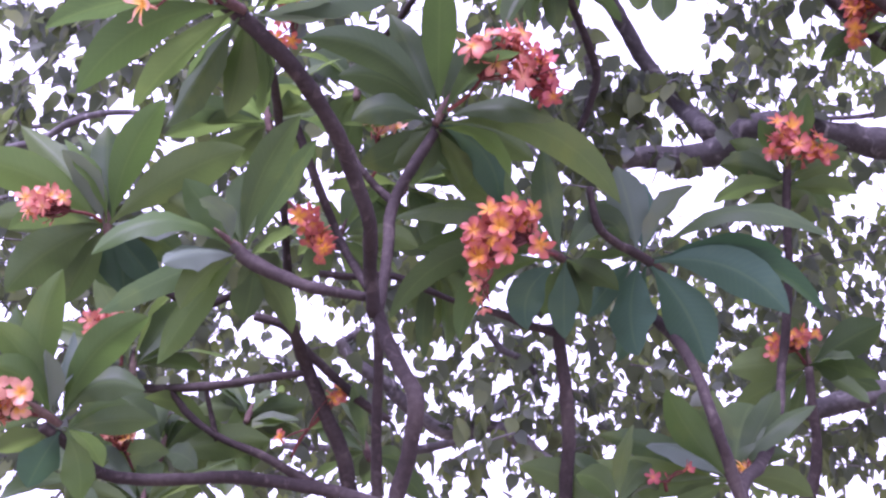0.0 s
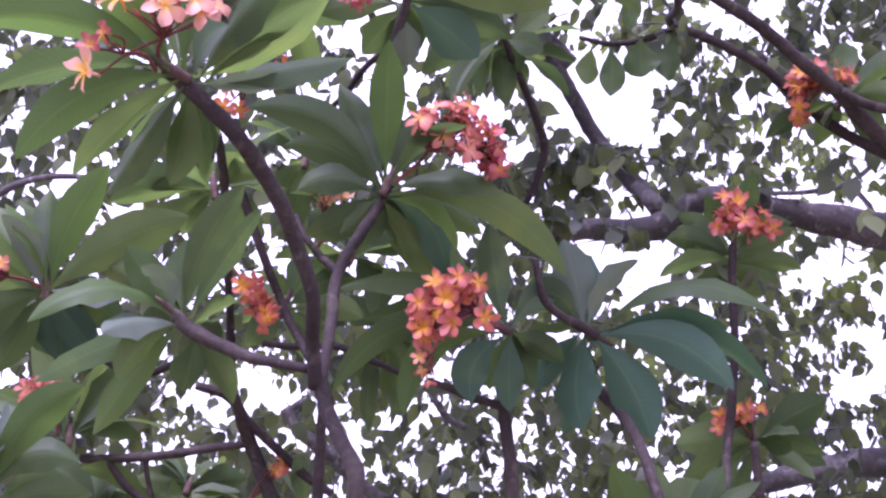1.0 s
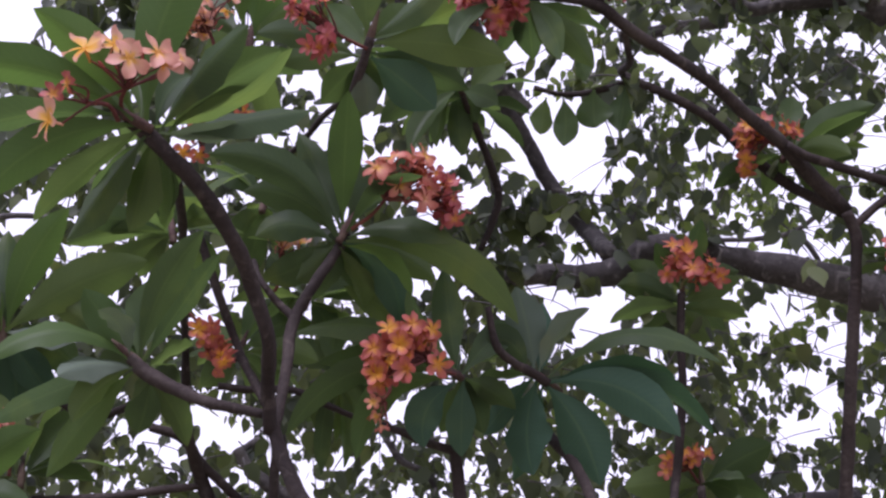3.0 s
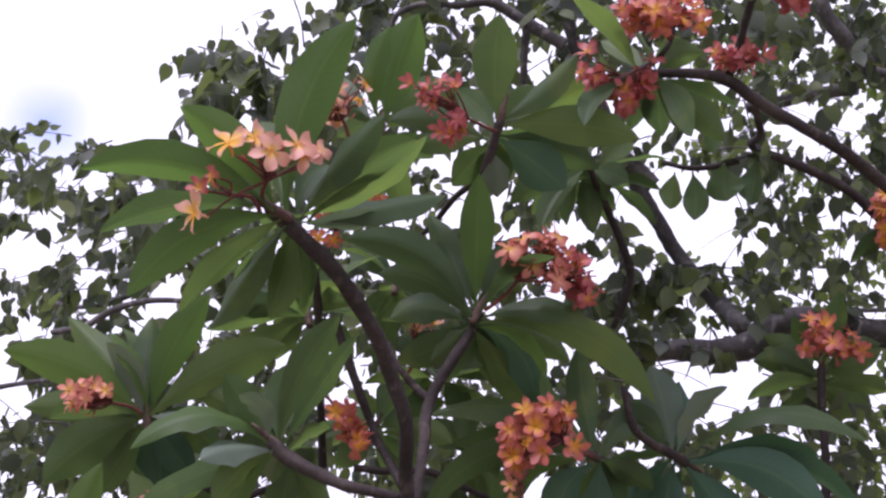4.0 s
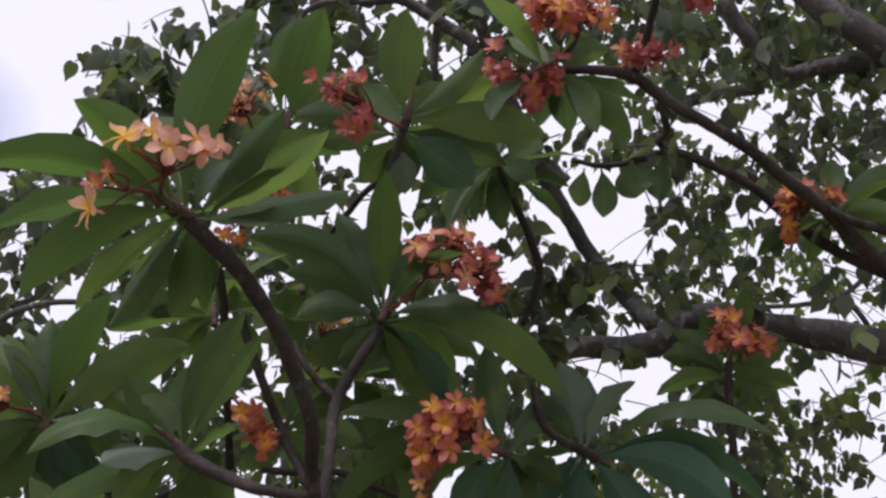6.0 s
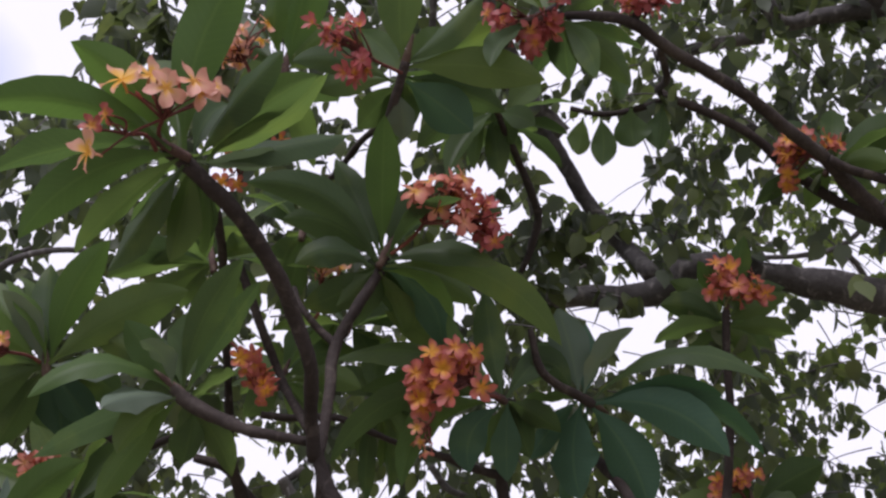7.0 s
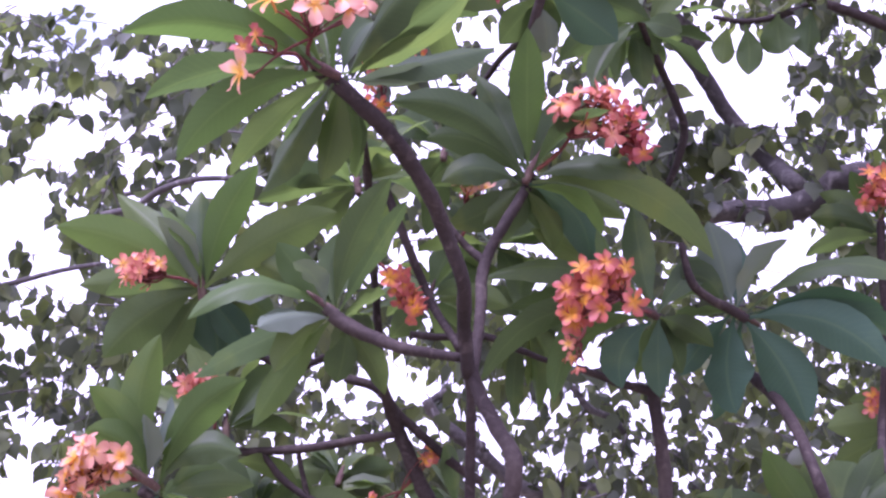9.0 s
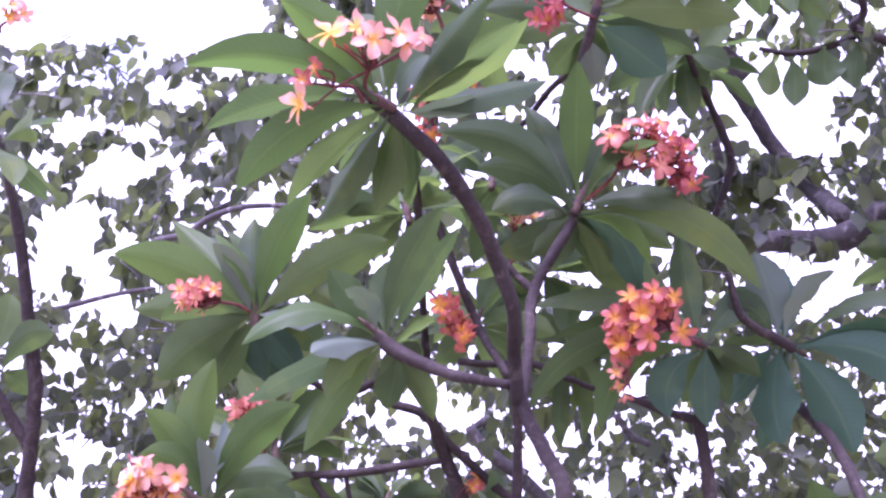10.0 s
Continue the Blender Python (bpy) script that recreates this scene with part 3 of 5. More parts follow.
branch(tree_b, [(0.509, 2.449, 3.305, 0.0096), (0.553, 2.608, 3.332, 0.0101), (0.611, 2.889, 3.446, 0.0124), (0.716, 2.913, 3.411, 0.0139), (0.844, 2.948, 3.355, 0.0139), (0.940, 2.991, 3.284, 0.0152), (1.069, 3.042, 3.200, 0.0166), (1.243, 3.046, 3.101, 0.0191)])
branch(tree_b, [(0.611, 2.889, 3.446, 0.0097), (0.522, 2.902, 3.417, 0.0097), (0.408, 2.906, 3.403, 0.0083), (0.328, 2.895, 3.417, 0.0069)])
branch(tree_b, [(0.184, 2.196, 3.225, 0.0066), (0.267, 2.214, 3.300, 0.0067), (0.287, 2.190, 3.346, 0.0056), (0.268, 2.176, 3.369, 0.0045)])
branch(tree_b, [(0.322, 2.364, 3.343, 0.0059), (0.303, 2.324, 3.415, 0.0059)])
branch(tree, [(-0.107, 2.143, 3.073, 0.0105), (-0.126, 2.181, 3.024, 0.0106), (-0.147, 2.227, 2.980, 0.0107), (-0.178, 2.332, 2.953, 0.0110), (-0.224, 2.431, 2.874, 0.0101), (-0.273, 2.434, 2.761, 0.0099)])
branch(tree, [(-0.148, 2.252, 2.997, 0.0076), (-0.226, 2.405, 3.025, 0.0080), (-0.304, 2.529, 3.002, 0.0071), (-0.400, 2.635, 3.011, 0.0073)])
branch(tree_b, [(0.097, 2.417, 3.128, 0.0081), (0.114, 2.484, 3.112, 0.0083), (0.148, 2.562, 3.076, 0.0096), (0.182, 2.604, 3.002, 0.0108), (0.202, 2.639, 2.941, 0.0108), (0.187, 2.672, 2.879, 0.0096), (0.158, 2.705, 2.818, 0.0072)])
rosette(tree, (-0.490, 1.766, 2.641), 0.07, [(-0.814, 1.657, 2.665, 0.072, 44, 0.13, -0.17, 3), (-0.644, 1.628, 2.772, 0.075, 51, 0.09, -0.13, 3), (-0.354, 1.676, 2.993, 0.098, -36, 0.05, 0.32, 3), (-0.229, 1.643, 2.707, 0.072, -22, 0.06, 0.11, 0), (-0.219, 1.709, 2.756, 0.072, -4, -0.08, -0.23, 0), (-0.277, 1.587, 2.718, 0.072, -74, 0.06, 0.03, 0), (-0.825, 1.812, 2.624, 0.072, 11, 0.06, -0.18, 0), (-0.738, 1.773, 2.475, 0.075, 57, 0.14, -0.19, 3), (-0.668, 1.854, 2.484, 0.072, -1, 0.03, -0.11, 0)], 2)
rosette(tree, (-0.490, 1.766, 2.641), 0.07, [(-0.627, 1.917, 2.478, 0.072, 75, -0.00, -0.01, 0), (-0.524, 1.945, 2.508, 0.072, 39, 0.00, 0.06, 0), (-0.471, 2.001, 2.540, 0.072, -66, 0.00, 0.22, 3), (-0.197, 1.880, 2.734, 0.072, -113, -0.00, 0.14, 0), (-0.299, 1.880, 2.673, 0.072, -8, -0.04, 0.09, 1), (-0.572, 1.741, 2.784, 0.072, 102, -0.05, -0.00, 0)], 402, False)
rosette(tree, (-0.490, 1.766, 2.641), 0.07, [(-0.607, 1.974, 2.533, 0.067, -34), (-0.475, 1.983, 2.549, 0.061, 8), (-0.564, 1.848, 2.882, 0.075, -38), (-0.427, 1.886, 2.807, 0.055, 44)], 202, False)
rosette(tree, (-0.490, 1.766, 2.641), 0.07, [(-0.507, 1.962, 2.645, 0.060, 34), (-0.566, 1.985, 2.711, 0.059, -9)], 314, False)
cluster(tree, (-0.507, 1.766, 2.641), [(-0.474, 1.628, 2.676), (-0.557, 1.655, 2.712), (-0.609, 1.689, 2.592), (-0.437, 1.657, 2.707), (-0.413, 1.685, 2.718), (-0.518, 1.677, 2.735), (-0.428, 1.675, 2.694)], PALE_PETAL, 0.064, 7, "pale pink frangipani flowers with yellow throats", 3)
cluster(tree, (-0.516, 1.758, 2.634), [(-0.585, 1.680, 2.659), (-0.617, 1.709, 2.655)], RED_PETAL, 0.041, 2, "wilting red flowers on dark stalks", 4)
rosette(tree, (-0.372, 2.168, 3.072), 0.07, [(-0.289, 2.072, 3.316, 0.111, -27, 0.02, 0.16, 3), (-0.344, 2.024, 3.246, 0.072, -44, 0.01, 0.55, 3), (-0.208, 2.185, 3.156, 0.072, -36, 0.02, 0.04, 0), (-0.539, 2.198, 3.248, 0.072, 77, 0.00, -0.12, 0), (-0.485, 2.287, 3.040, 0.072, 36, 0.02, 0.04, 0), (-0.264, 2.275, 3.059, 0.072, -22, 0.02, -0.03, 0)], 5)
rosette(tree, (-0.372, 2.168, 3.072), 0.07, [(-0.220, 2.251, 3.249, 0.068, -77), (-0.504, 2.324, 3.152, 0.056, 47), (-0.479, 2.398, 3.120, 0.055, -35), (-0.331, 2.398, 2.954, 0.067, -5)], 205, False)
cluster(tree, (-0.444, 2.158, 3.044), [(-0.481, 2.087, 3.108), (-0.467, 2.126, 3.090), (-0.503, 2.151, 3.093), (-0.458, 2.092, 3.126), (-0.406, 2.108, 3.152), (-0.478, 2.121, 3.099), (-0.481, 2.146, 3.112), (-0.465, 2.113, 3.108), (-0.489, 2.136, 3.111), (-0.478, 2.141, 3.112)], PALE_PETAL, 0.043, 14, "drying red and cream flower head", 6)
rosette(tree, (-0.107, 2.143, 3.073), 0.07, [(-0.104, 2.020, 3.269, 0.099, 1, -0.00, 0.17, 0), (0.062, 2.055, 3.185, 0.072, -88, -0.04, -0.08, 0), (0.193, 2.134, 3.013, 0.088, -57, 0.05, 0.10, 0), (0.037, 2.241, 2.953, 0.105, -45, 0.02, 0.03, 2), (-0.345, 2.084, 3.037, 0.072, 84, 0.12, -0.17, 0), (-0.316, 2.206, 3.045, 0.072, 83, 0.06, -0.15, 0), (-0.116, 2.255, 2.941, 0.072, -38, 0.00, 0.23, 1), (-0.223, 2.305, 3.001, 0.072, 40, 0.01, -0.06, 0), (0.113, 2.295, 3.035, 0.076, -49, 0.03, 0.11, 0)], 7)
rosette(tree, (-0.107, 2.143, 3.073), 0.07, [(-0.220, 2.255, 3.235, 0.061, -85), (-0.009, 2.262, 3.236, 0.068, 82), (0.067, 2.319, 3.091, 0.063, -33), (-0.157, 2.365, 2.986, 0.074, 10), (-0.114, 2.349, 3.106, 0.053, -30), (-0.104, 2.371, 3.074, 0.053, 11)], 207, False)
rosette(tree, (-0.107, 2.143, 3.073), 0.07, [(-0.115, 2.345, 3.010, 0.067, 2)], 319, False)
cluster(tree, (-0.115, 2.146, 3.045), [(-0.289, 1.983, 3.061), (-0.257, 2.010, 3.065), (-0.229, 2.023, 3.095), (-0.197, 1.999, 3.063), (-0.247, 2.035, 3.046), (-0.191, 2.023, 2.995), (-0.205, 2.061, 2.977), (-0.183, 2.074, 3.007), (-0.209, 2.053, 2.983)], RED_PETAL, 0.041, 14, "loose head of red frangipani flowers", 8)
rosette(tree, (-0.158, 2.325, 2.696), 0.07, [(-0.151, 2.144, 2.939, 0.076, 1, 0.01, 0.02, 3), (-0.447, 2.196, 2.808, 0.079, 59, 0.16, -0.35, 0), (-0.382, 2.299, 2.773, 0.077, 65, 0.14, -0.29, 0), (-0.344, 2.265, 2.649, 0.072, 86, 0.17, -0.36, 0), (0.012, 2.158, 2.743, 0.072, 9, 0.11, 0.08, 0), (0.086, 2.310, 2.659, 0.072, -107, 0.11, 0.21, 0), (-0.037, 2.489, 2.531, 0.088, -36, 0.11, 0.57, 2), (0.232, 2.496, 2.543, 0.078, -58, 0.14, 0.36, 0), (-0.010, 2.356, 2.553, 0.072, -4, 0.17, 0.20, 3)], 9)
rosette(tree, (-0.158, 2.325, 2.696), 0.07, [(-0.273, 2.442, 2.624, 0.072, 72, -0.02, -0.02, 0), (0.045, 2.485, 2.641, 0.072, -66, 0.07, 0.12, 0), (-0.055, 2.383, 2.908, 0.072, -72, 0.04, 0.13, 0), (-0.278, 2.360, 2.958, 0.072, 103, 0.02, -0.11, 0), (-0.362, 2.529, 2.659, 0.077, 51, -0.05, 0.07, 0), (-0.121, 2.483, 2.572, 0.072, 23, 0.01, 0.16, 0)], 409, False)
rosette(tree, (-0.158, 2.325, 2.696), 0.07, [(-0.313, 2.442, 2.870, 0.074, -83), (-0.123, 2.555, 2.627, 0.067, -16), (-0.241, 2.558, 2.621, 0.066, -4), (-0.084, 2.453, 2.846, 0.054, 57), (-0.254, 2.414, 2.930, 0.069, -47), (-0.395, 2.475, 2.741, 0.073, 23), (-0.083, 2.537, 2.688, 0.057, 42)], 209, False)
rosette(tree, (-0.158, 2.325, 2.696), 0.07, [(-0.165, 2.570, 2.756, 0.053, 42), (-0.216, 2.570, 2.691, 0.070, 70), (-0.196, 2.433, 2.900, 0.068, -35), (-0.158, 2.532, 2.712, 0.054, 32)], 321, False)
cluster(tree, (-0.144, 2.306, 2.688), [(-0.087, 2.179, 2.771), (-0.058, 2.193, 2.801), (-0.023, 2.215, 2.813), (0.013, 2.178, 2.802), (0.019, 2.227, 2.758), (0.013, 2.206, 2.714), (0.010, 2.218, 2.782), (0.017, 2.231, 2.787), (-0.076, 2.202, 2.779), (0.016, 2.217, 2.771), (0.001, 2.237, 2.739), (0.007, 2.232, 2.741)], PINK_PETAL, 0.054, 8, "pink and yellow frangipani flower head", 10)
cluster(tree, (-0.029, 2.282, 2.739), [(0.065, 2.226, 2.765), (0.074, 2.264, 2.744), (0.062, 2.299, 2.727), (0.079, 2.270, 2.700), (0.056, 2.280, 2.738), (0.037, 2.219, 2.781), (0.062, 2.254, 2.769), (0.055, 2.316, 2.732), (0.050, 2.307, 2.740), (0.067, 2.300, 2.739), (0.066, 2.302, 2.741), (0.043, 2.267, 2.757)], RED_PETAL, 0.045, 8, "faded red flowers hanging from thin stalks", 11)
cluster(tree, (-0.333, 2.550, 2.639), [(-0.323, 2.470, 2.739), (-0.299, 2.496, 2.744), (-0.276, 2.521, 2.748), (-0.311, 2.492, 2.721)], PALE_PETAL, 0.041, 8, "small yellow flowers on thin upright stalks", 12)
rosette(tree_b, (0.086, 2.488, 2.422), 0.07, [(-0.274, 2.460, 2.502, 0.072, 110, 0.15, -0.21, 0), (-0.285, 2.533, 2.289, 0.072, 43, 0.19, -0.31, 0), (-0.127, 2.520, 2.233, 0.072, 48, 0.23, -0.35, 3), (0.022, 2.557, 2.272, 0.087, 42, 0.14, -0.68, 2), (-0.021, 2.393, 2.587, 0.072, 98, -0.03, 0.13, 3), (0.061, 2.483, 2.677, 0.072, 45, -0.01, 0.04, 0), (-0.224, 2.560, 2.467, 0.072, 39, 0.06, -0.08, 0), (0.107, 2.646, 2.274, 0.072, -17, 0.02, -0.05, 2), (-0.171, 2.523, 2.645, 0.072, 88, 0.04, -0.07, 0)], 13)
rosette(tree_b, (0.086, 2.488, 2.422), 0.07, [(0.239, 2.616, 2.584, 0.070, 78), (0.059, 2.704, 2.345, 0.075, 15), (0.164, 2.709, 2.345, 0.075, -25)], 213, False)
rosette(tree_b, (0.086, 2.488, 2.422), 0.07, [(0.058, 2.693, 2.503, 0.058, -54), (0.115, 2.680, 2.378, 0.051, 10), (0.234, 2.657, 2.391, 0.063, -43)], 325, False)
cluster(tree_b, (0.086, 2.469, 2.415), [(-0.035, 2.309, 2.426), (-0.071, 2.342, 2.433), (-0.094, 2.337, 2.398), (-0.058, 2.318, 2.465), (0.006, 2.348, 2.468), (-0.018, 2.317, 2.377), (-0.078, 2.366, 2.363), (-0.055, 2.329, 2.397), (-0.090, 2.330, 2.425), (0.032, 2.347, 2.475), (-0.008, 2.306, 2.472), (-0.041, 2.322, 2.450), (0.018, 2.367, 2.453), (0.046, 2.336, 2.395), (-0.082, 2.342, 2.374), (0.022, 2.380, 2.465), (-0.032, 2.357, 2.454), (-0.023, 2.340, 2.412), (-0.089, 2.338, 2.406), (-0.073, 2.353, 2.400), (-0.065, 2.374, 2.367), (0.014, 2.376, 2.471), (-0.039, 2.329, 2.446), (-0.085, 2.347, 2.424), (0.030, 2.376, 2.463), (-0.060, 2.357, 2.453), (-0.029, 2.328, 2.440), (-0.016, 2.331, 2.466)], PETAL, 0.052, 16, "dense round head of coral pink and yellow flowers", 14)
cluster(tree_b, (-0.055, 2.449, 2.387), [(-0.091, 2.423, 2.335), (-0.083, 2.457, 2.314), (-0.075, 2.487, 2.304)], PINK_PETAL, 0.030, 8, "drooping half-closed pink flowers", 15)
rosette(tree_b, (0.306, 2.628, 2.453), 0.07, [(0.231, 2.554, 2.659, 0.094, 36, 0.02, -0.10, 1), (0.402, 2.537, 2.601, 0.072, -9, 0.06, 0.26, 1), (0.128, 2.548, 2.507, 0.072, 61, 0.28, -0.57, 0), (0.146, 2.630, 2.497, 0.072, 2, 0.16, -0.31, 0), (0.113, 2.602, 2.414, 0.072, 5, 0.07, -0.12, 0), (0.702, 2.551, 2.475, 0.072, -123, 0.20, 0.34, 0), (0.620, 2.662, 2.474, 0.072, -23, 0.08, 0.17, 2), (0.601, 2.585, 2.310, 0.103, -73, 0.15, 0.15, 2), (0.718, 2.740, 2.355, 0.072, -14, 0.13, 0.36, 2)], 16)
rosette(tree_b, (0.306, 2.628, 2.453), 0.07, [(0.269, 2.623, 2.228, 0.123, 101, 0.11, 0.10, 2), (0.430, 2.692, 2.221, 0.114, -52, 0.06, 0.18, 2), (0.164, 2.781, 2.361, 0.072, 85, 0.03, -0.05, 2), (0.310, 2.681, 2.670, 0.072, -141, -0.01, 0.15, 2), (0.240, 2.847, 2.267, 0.072, 48, 0.00, 0.02, 2)], 416, False)
rosette(tree_b, (0.771, 3.161, 2.889), 0.12, [(0.541, 3.089, 2.770, 0.072, 36, 0.07, -0.12, 0), (0.949, 3.130, 2.806, 0.072, -36, 0.03, 0.15, 0), (0.579, 3.155, 2.910, 0.077, 67, 0.09, -0.22, 0), (0.817, 3.045, 3.079, 0.072, -61, 0.01, -0.03, 3), (0.694, 3.114, 3.032, 0.072, 1, -0.04, 0.12, 3), (0.962, 3.225, 2.973, 0.072, -71, -0.01, -0.07, 0), (0.663, 3.266, 2.798, 0.072, 29, 0.00, 0.06, 0), (0.889, 3.291, 2.790, 0.072, -58, -0.01, 0.02, 0)], 18)
rosette(tree_b, (0.771, 3.161, 2.889), 0.12, [(0.635, 3.278, 3.000, 0.066, 83), (0.633, 3.257, 3.031, 0.069, 85), (0.942, 3.355, 2.850, 0.069, -41), (0.705, 3.338, 2.919, 0.061, 65), (0.983, 3.285, 3.018, 0.071, -74), (0.754, 3.306, 3.026, 0.053, 32), (0.809, 3.395, 2.927, 0.065, 4)], 218, False)
cluster(tree_b, (0.771, 3.161, 2.889), [(0.724, 3.039, 2.990), (0.779, 3.053, 2.927), (0.846, 3.104, 2.975), (0.742, 3.066, 2.951), (0.873, 3.110, 2.925), (0.708, 3.065, 2.912), (0.769, 3.069, 2.986), (0.821, 3.118, 2.930), (0.855, 3.139, 2.923), (0.744, 3.094, 2.964), (0.759, 3.083, 2.973), (0.750, 3.106, 2.975), (0.748, 3.092, 2.971), (0.770, 3.082, 2.932), (0.858, 3.117, 2.943), (0.753, 3.094, 2.958)], PETAL, 0.059, 4, "orange frangipani flowers on pale fanned stalks", 19, PETIOLE)
rosette(tree_b, (0.849, 3.444, 2.393), 0.07, [(1.038, 3.332, 2.492, 0.107, -71), (0.596, 3.326, 2.358, 0.099, 79), (0.715, 3.571, 2.495, 0.080, -88), (0.909, 3.279, 2.329, 0.076, 83), (0.831, 3.562, 2.580, 0.071, -31), (1.046, 3.613, 2.484, 0.071, 84), (0.648, 3.559, 2.301, 0.079, 72), (1.097, 3.603, 2.359, 0.076, -44), (0.834, 3.651, 2.496, 0.055, -15), (0.684, 3.433, 2.239, 0.061, 4), (0.732, 3.380, 2.176, 0.065, 1), (0.798, 3.571, 2.196, 0.059, 1), (1.014, 3.325, 2.327, 0.068, -51), (0.742, 3.656, 2.425, 0.062, 48), (0.981, 3.344, 2.264, 0.058, 45), (0.913, 3.214, 2.360, 0.062, 31)], 20)
cluster(tree_b, (0.838, 3.441, 2.400), [(0.784, 3.350, 2.470), (0.822, 3.379, 2.469), (0.861, 3.403, 2.483), (0.803, 3.371, 2.450), (0.743, 3.392, 2.456), (0.727, 3.365, 2.416), (0.815, 3.372, 2.483), (0.797, 3.380, 2.461), (0.770, 3.398, 2.468), (0.781, 3.395, 2.468), (0.745, 3.392, 2.446), (0.737, 3.394, 2.436)], PETAL, 0.044, 3, "small ragged head of orange flowers", 21)
rosette(tree_b, (0.518, 2.979, 1.995), 0.07, [(0.126, 2.886, 2.014, 0.072, 109, 0.03, -0.03, 0), (0.220, 2.958, 1.943, 0.072, 51, 0.05, -0.07, 0), (0.300, 2.857, 2.065, 0.072, 126, 0.10, -0.10, 1), (0.363, 2.914, 2.216, 0.086, 59, -0.06, 0.08, 3), (0.739, 2.979, 2.185, 0.072, -126, 0.09, 0.17, 0), (0.487, 2.981, 2.227, 0.078, 83, -0.06, -0.04, 0), (0.657, 2.991, 2.228, 0.073, -99, 0.02, 0.08, 0), (0.373, 2.991, 1.936, 0.072, 68, -0.01, 0.02, 0), (0.730, 3.053, 1.970, 0.072, -62, 0.11, 0.16, 0), (0.205, 3.042, 2.126, 0.073, 83, 0.05, -0.04, 0)], 22)
rosette(tree_b, (0.518, 2.979, 1.995), 0.07, [(0.404, 3.062, 2.201, 0.093, -73), (0.599, 3.065, 2.208, 0.113, 39), (0.677, 3.144, 2.098, 0.064, 49), (0.625, 3.187, 1.968, 0.060, 36), (0.707, 3.124, 2.084, 0.056, -52)], 222, False)
rosette(tree_b, (0.518, 2.979, 1.995), 0.07, [(0.428, 3.198, 2.123, 0.061, 57)], 334, False)
rosette(tree_b, (0.218, 2.779, 1.910), 0.07, [(0.119, 2.566, 1.956, 0.066, 49), (0.001, 2.836, 2.016, 0.083, 88), (0.317, 2.932, 2.036, 0.057, 42), (0.111, 2.897, 2.059, 0.063, -62), (0.315, 2.952, 1.896, 0.061, -64), (0.337, 2.962, 1.975, 0.055, -16), (0.196, 2.995, 1.869, 0.059, -16), (0.167, 3.026, 1.855, 0.068, 3), (0.030, 2.917, 2.038, 0.061, 85), (0.083, 2.601, 1.853, 0.064, -36), (0.374, 2.871, 1.773, 0.066, -26), (0.274, 2.853, 2.117, 0.053, -8)], 23)
cluster(tree_b, (0.539, 2.983, 1.989), [(0.554, 2.941, 2.021), (0.541, 2.963, 2.030)], PALE_PETAL, 0.050, 3, "pair of pale pink flowers low on the tree", 24)
cluster(tree_b, (0.353, 2.926, 1.968), [(0.310, 2.832, 1.988), (0.393, 2.855, 2.011)], RED_PETAL, 0.036, 2, "two small red flowers", 25)
rosette(tree_b, (0.195, 2.183, 3.207), 0.07, [(0.128, 2.285, 3.390, 0.056, -48), (0.301, 2.119, 3.005, 0.061, 83), (0.073, 2.084, 3.016, 0.064, -31), (0.275, 2.402, 3.188, 0.077, -18), (0.372, 2.301, 3.362, 0.067, -54), (0.193, 2.393, 3.199, 0.056, 8), (0.409, 2.328, 3.122, 0.075, -42), (0.051, 2.005, 3.300, 0.065, -13), (0.194, 2.245, 3.402, 0.058, 21), (0.358, 2.309, 3.164, 0.059, -48), (-0.043, 2.288, 3.165, 0.063, 24), (0.325, 2.334, 3.145, 0.060, -2), (0.420, 2.188, 3.124, 0.062, 1), (0.321, 2.272, 3.375, 0.052, -27), (0.035, 2.281, 3.108, 0.064, -35)], 26)
cluster(tree_b, (0.281, 2.162, 3.293), [(0.162, 2.068, 3.310), (0.208, 2.080, 3.342), (0.234, 2.047, 3.291), (0.269, 2.091, 3.301), (0.304, 2.094, 3.351), (0.331, 2.077, 3.305), (0.188, 2.110, 3.287), (0.260, 2.133, 3.303), (0.338, 2.100, 3.291), (0.191, 2.104, 3.317), (0.250, 2.089, 3.305), (0.241, 2.087, 3.286), (0.250, 2.094, 3.279), (0.289, 2.116, 3.316), (0.197, 2.120, 3.304), (0.193, 2.078, 3.328), (0.220, 2.080, 3.327), (0.324, 2.099, 3.332)], PETAL, 0.054, 8, "broad head of orange and pink flowers", 27)
cluster(tree_b, (0.182, 2.179, 3.213), [(0.085, 2.111, 3.227), (0.073, 2.152, 3.203), (0.112, 2.180, 3.207), (0.167, 2.163, 3.163), (0.206, 2.179, 3.189), (0.178, 2.166, 3.134), (0.231, 2.145, 3.226), (0.220, 2.182, 3.203), (0.100, 2.188, 3.196), (0.136, 2.201, 3.182), (0.209, 2.198, 3.201), (0.175, 2.205, 3.148), (0.201, 2.191, 3.205), (0.106, 2.175, 3.202)], RED_PETAL, 0.054, 8, "coral flowers at the end of a bare limb", 28)
cluster(tree_b, (0.511, 2.233, 3.511), [(0.529, 2.172, 3.519), (0.568, 2.199, 3.524), (0.607, 2.223, 3.535), (0.612, 2.211, 3.481), (0.563, 2.232, 3.491), (0.582, 2.213, 3.449), (0.540, 2.211, 3.500), (0.634, 2.218, 3.547), (0.438, 2.185, 3.515), (0.484, 2.199, 3.516), (0.595, 2.236, 3.465), (0.592, 2.231, 3.458), (0.605, 2.237, 3.507), (0.544, 2.211, 3.526), (0.573, 2.261, 3.510), (0.555, 2.231, 3.488), (0.555, 2.243, 3.500), (0.485, 2.217, 3.521)], RED_PETAL, 0.056, 8, "deep red frangipani flower head", 29)
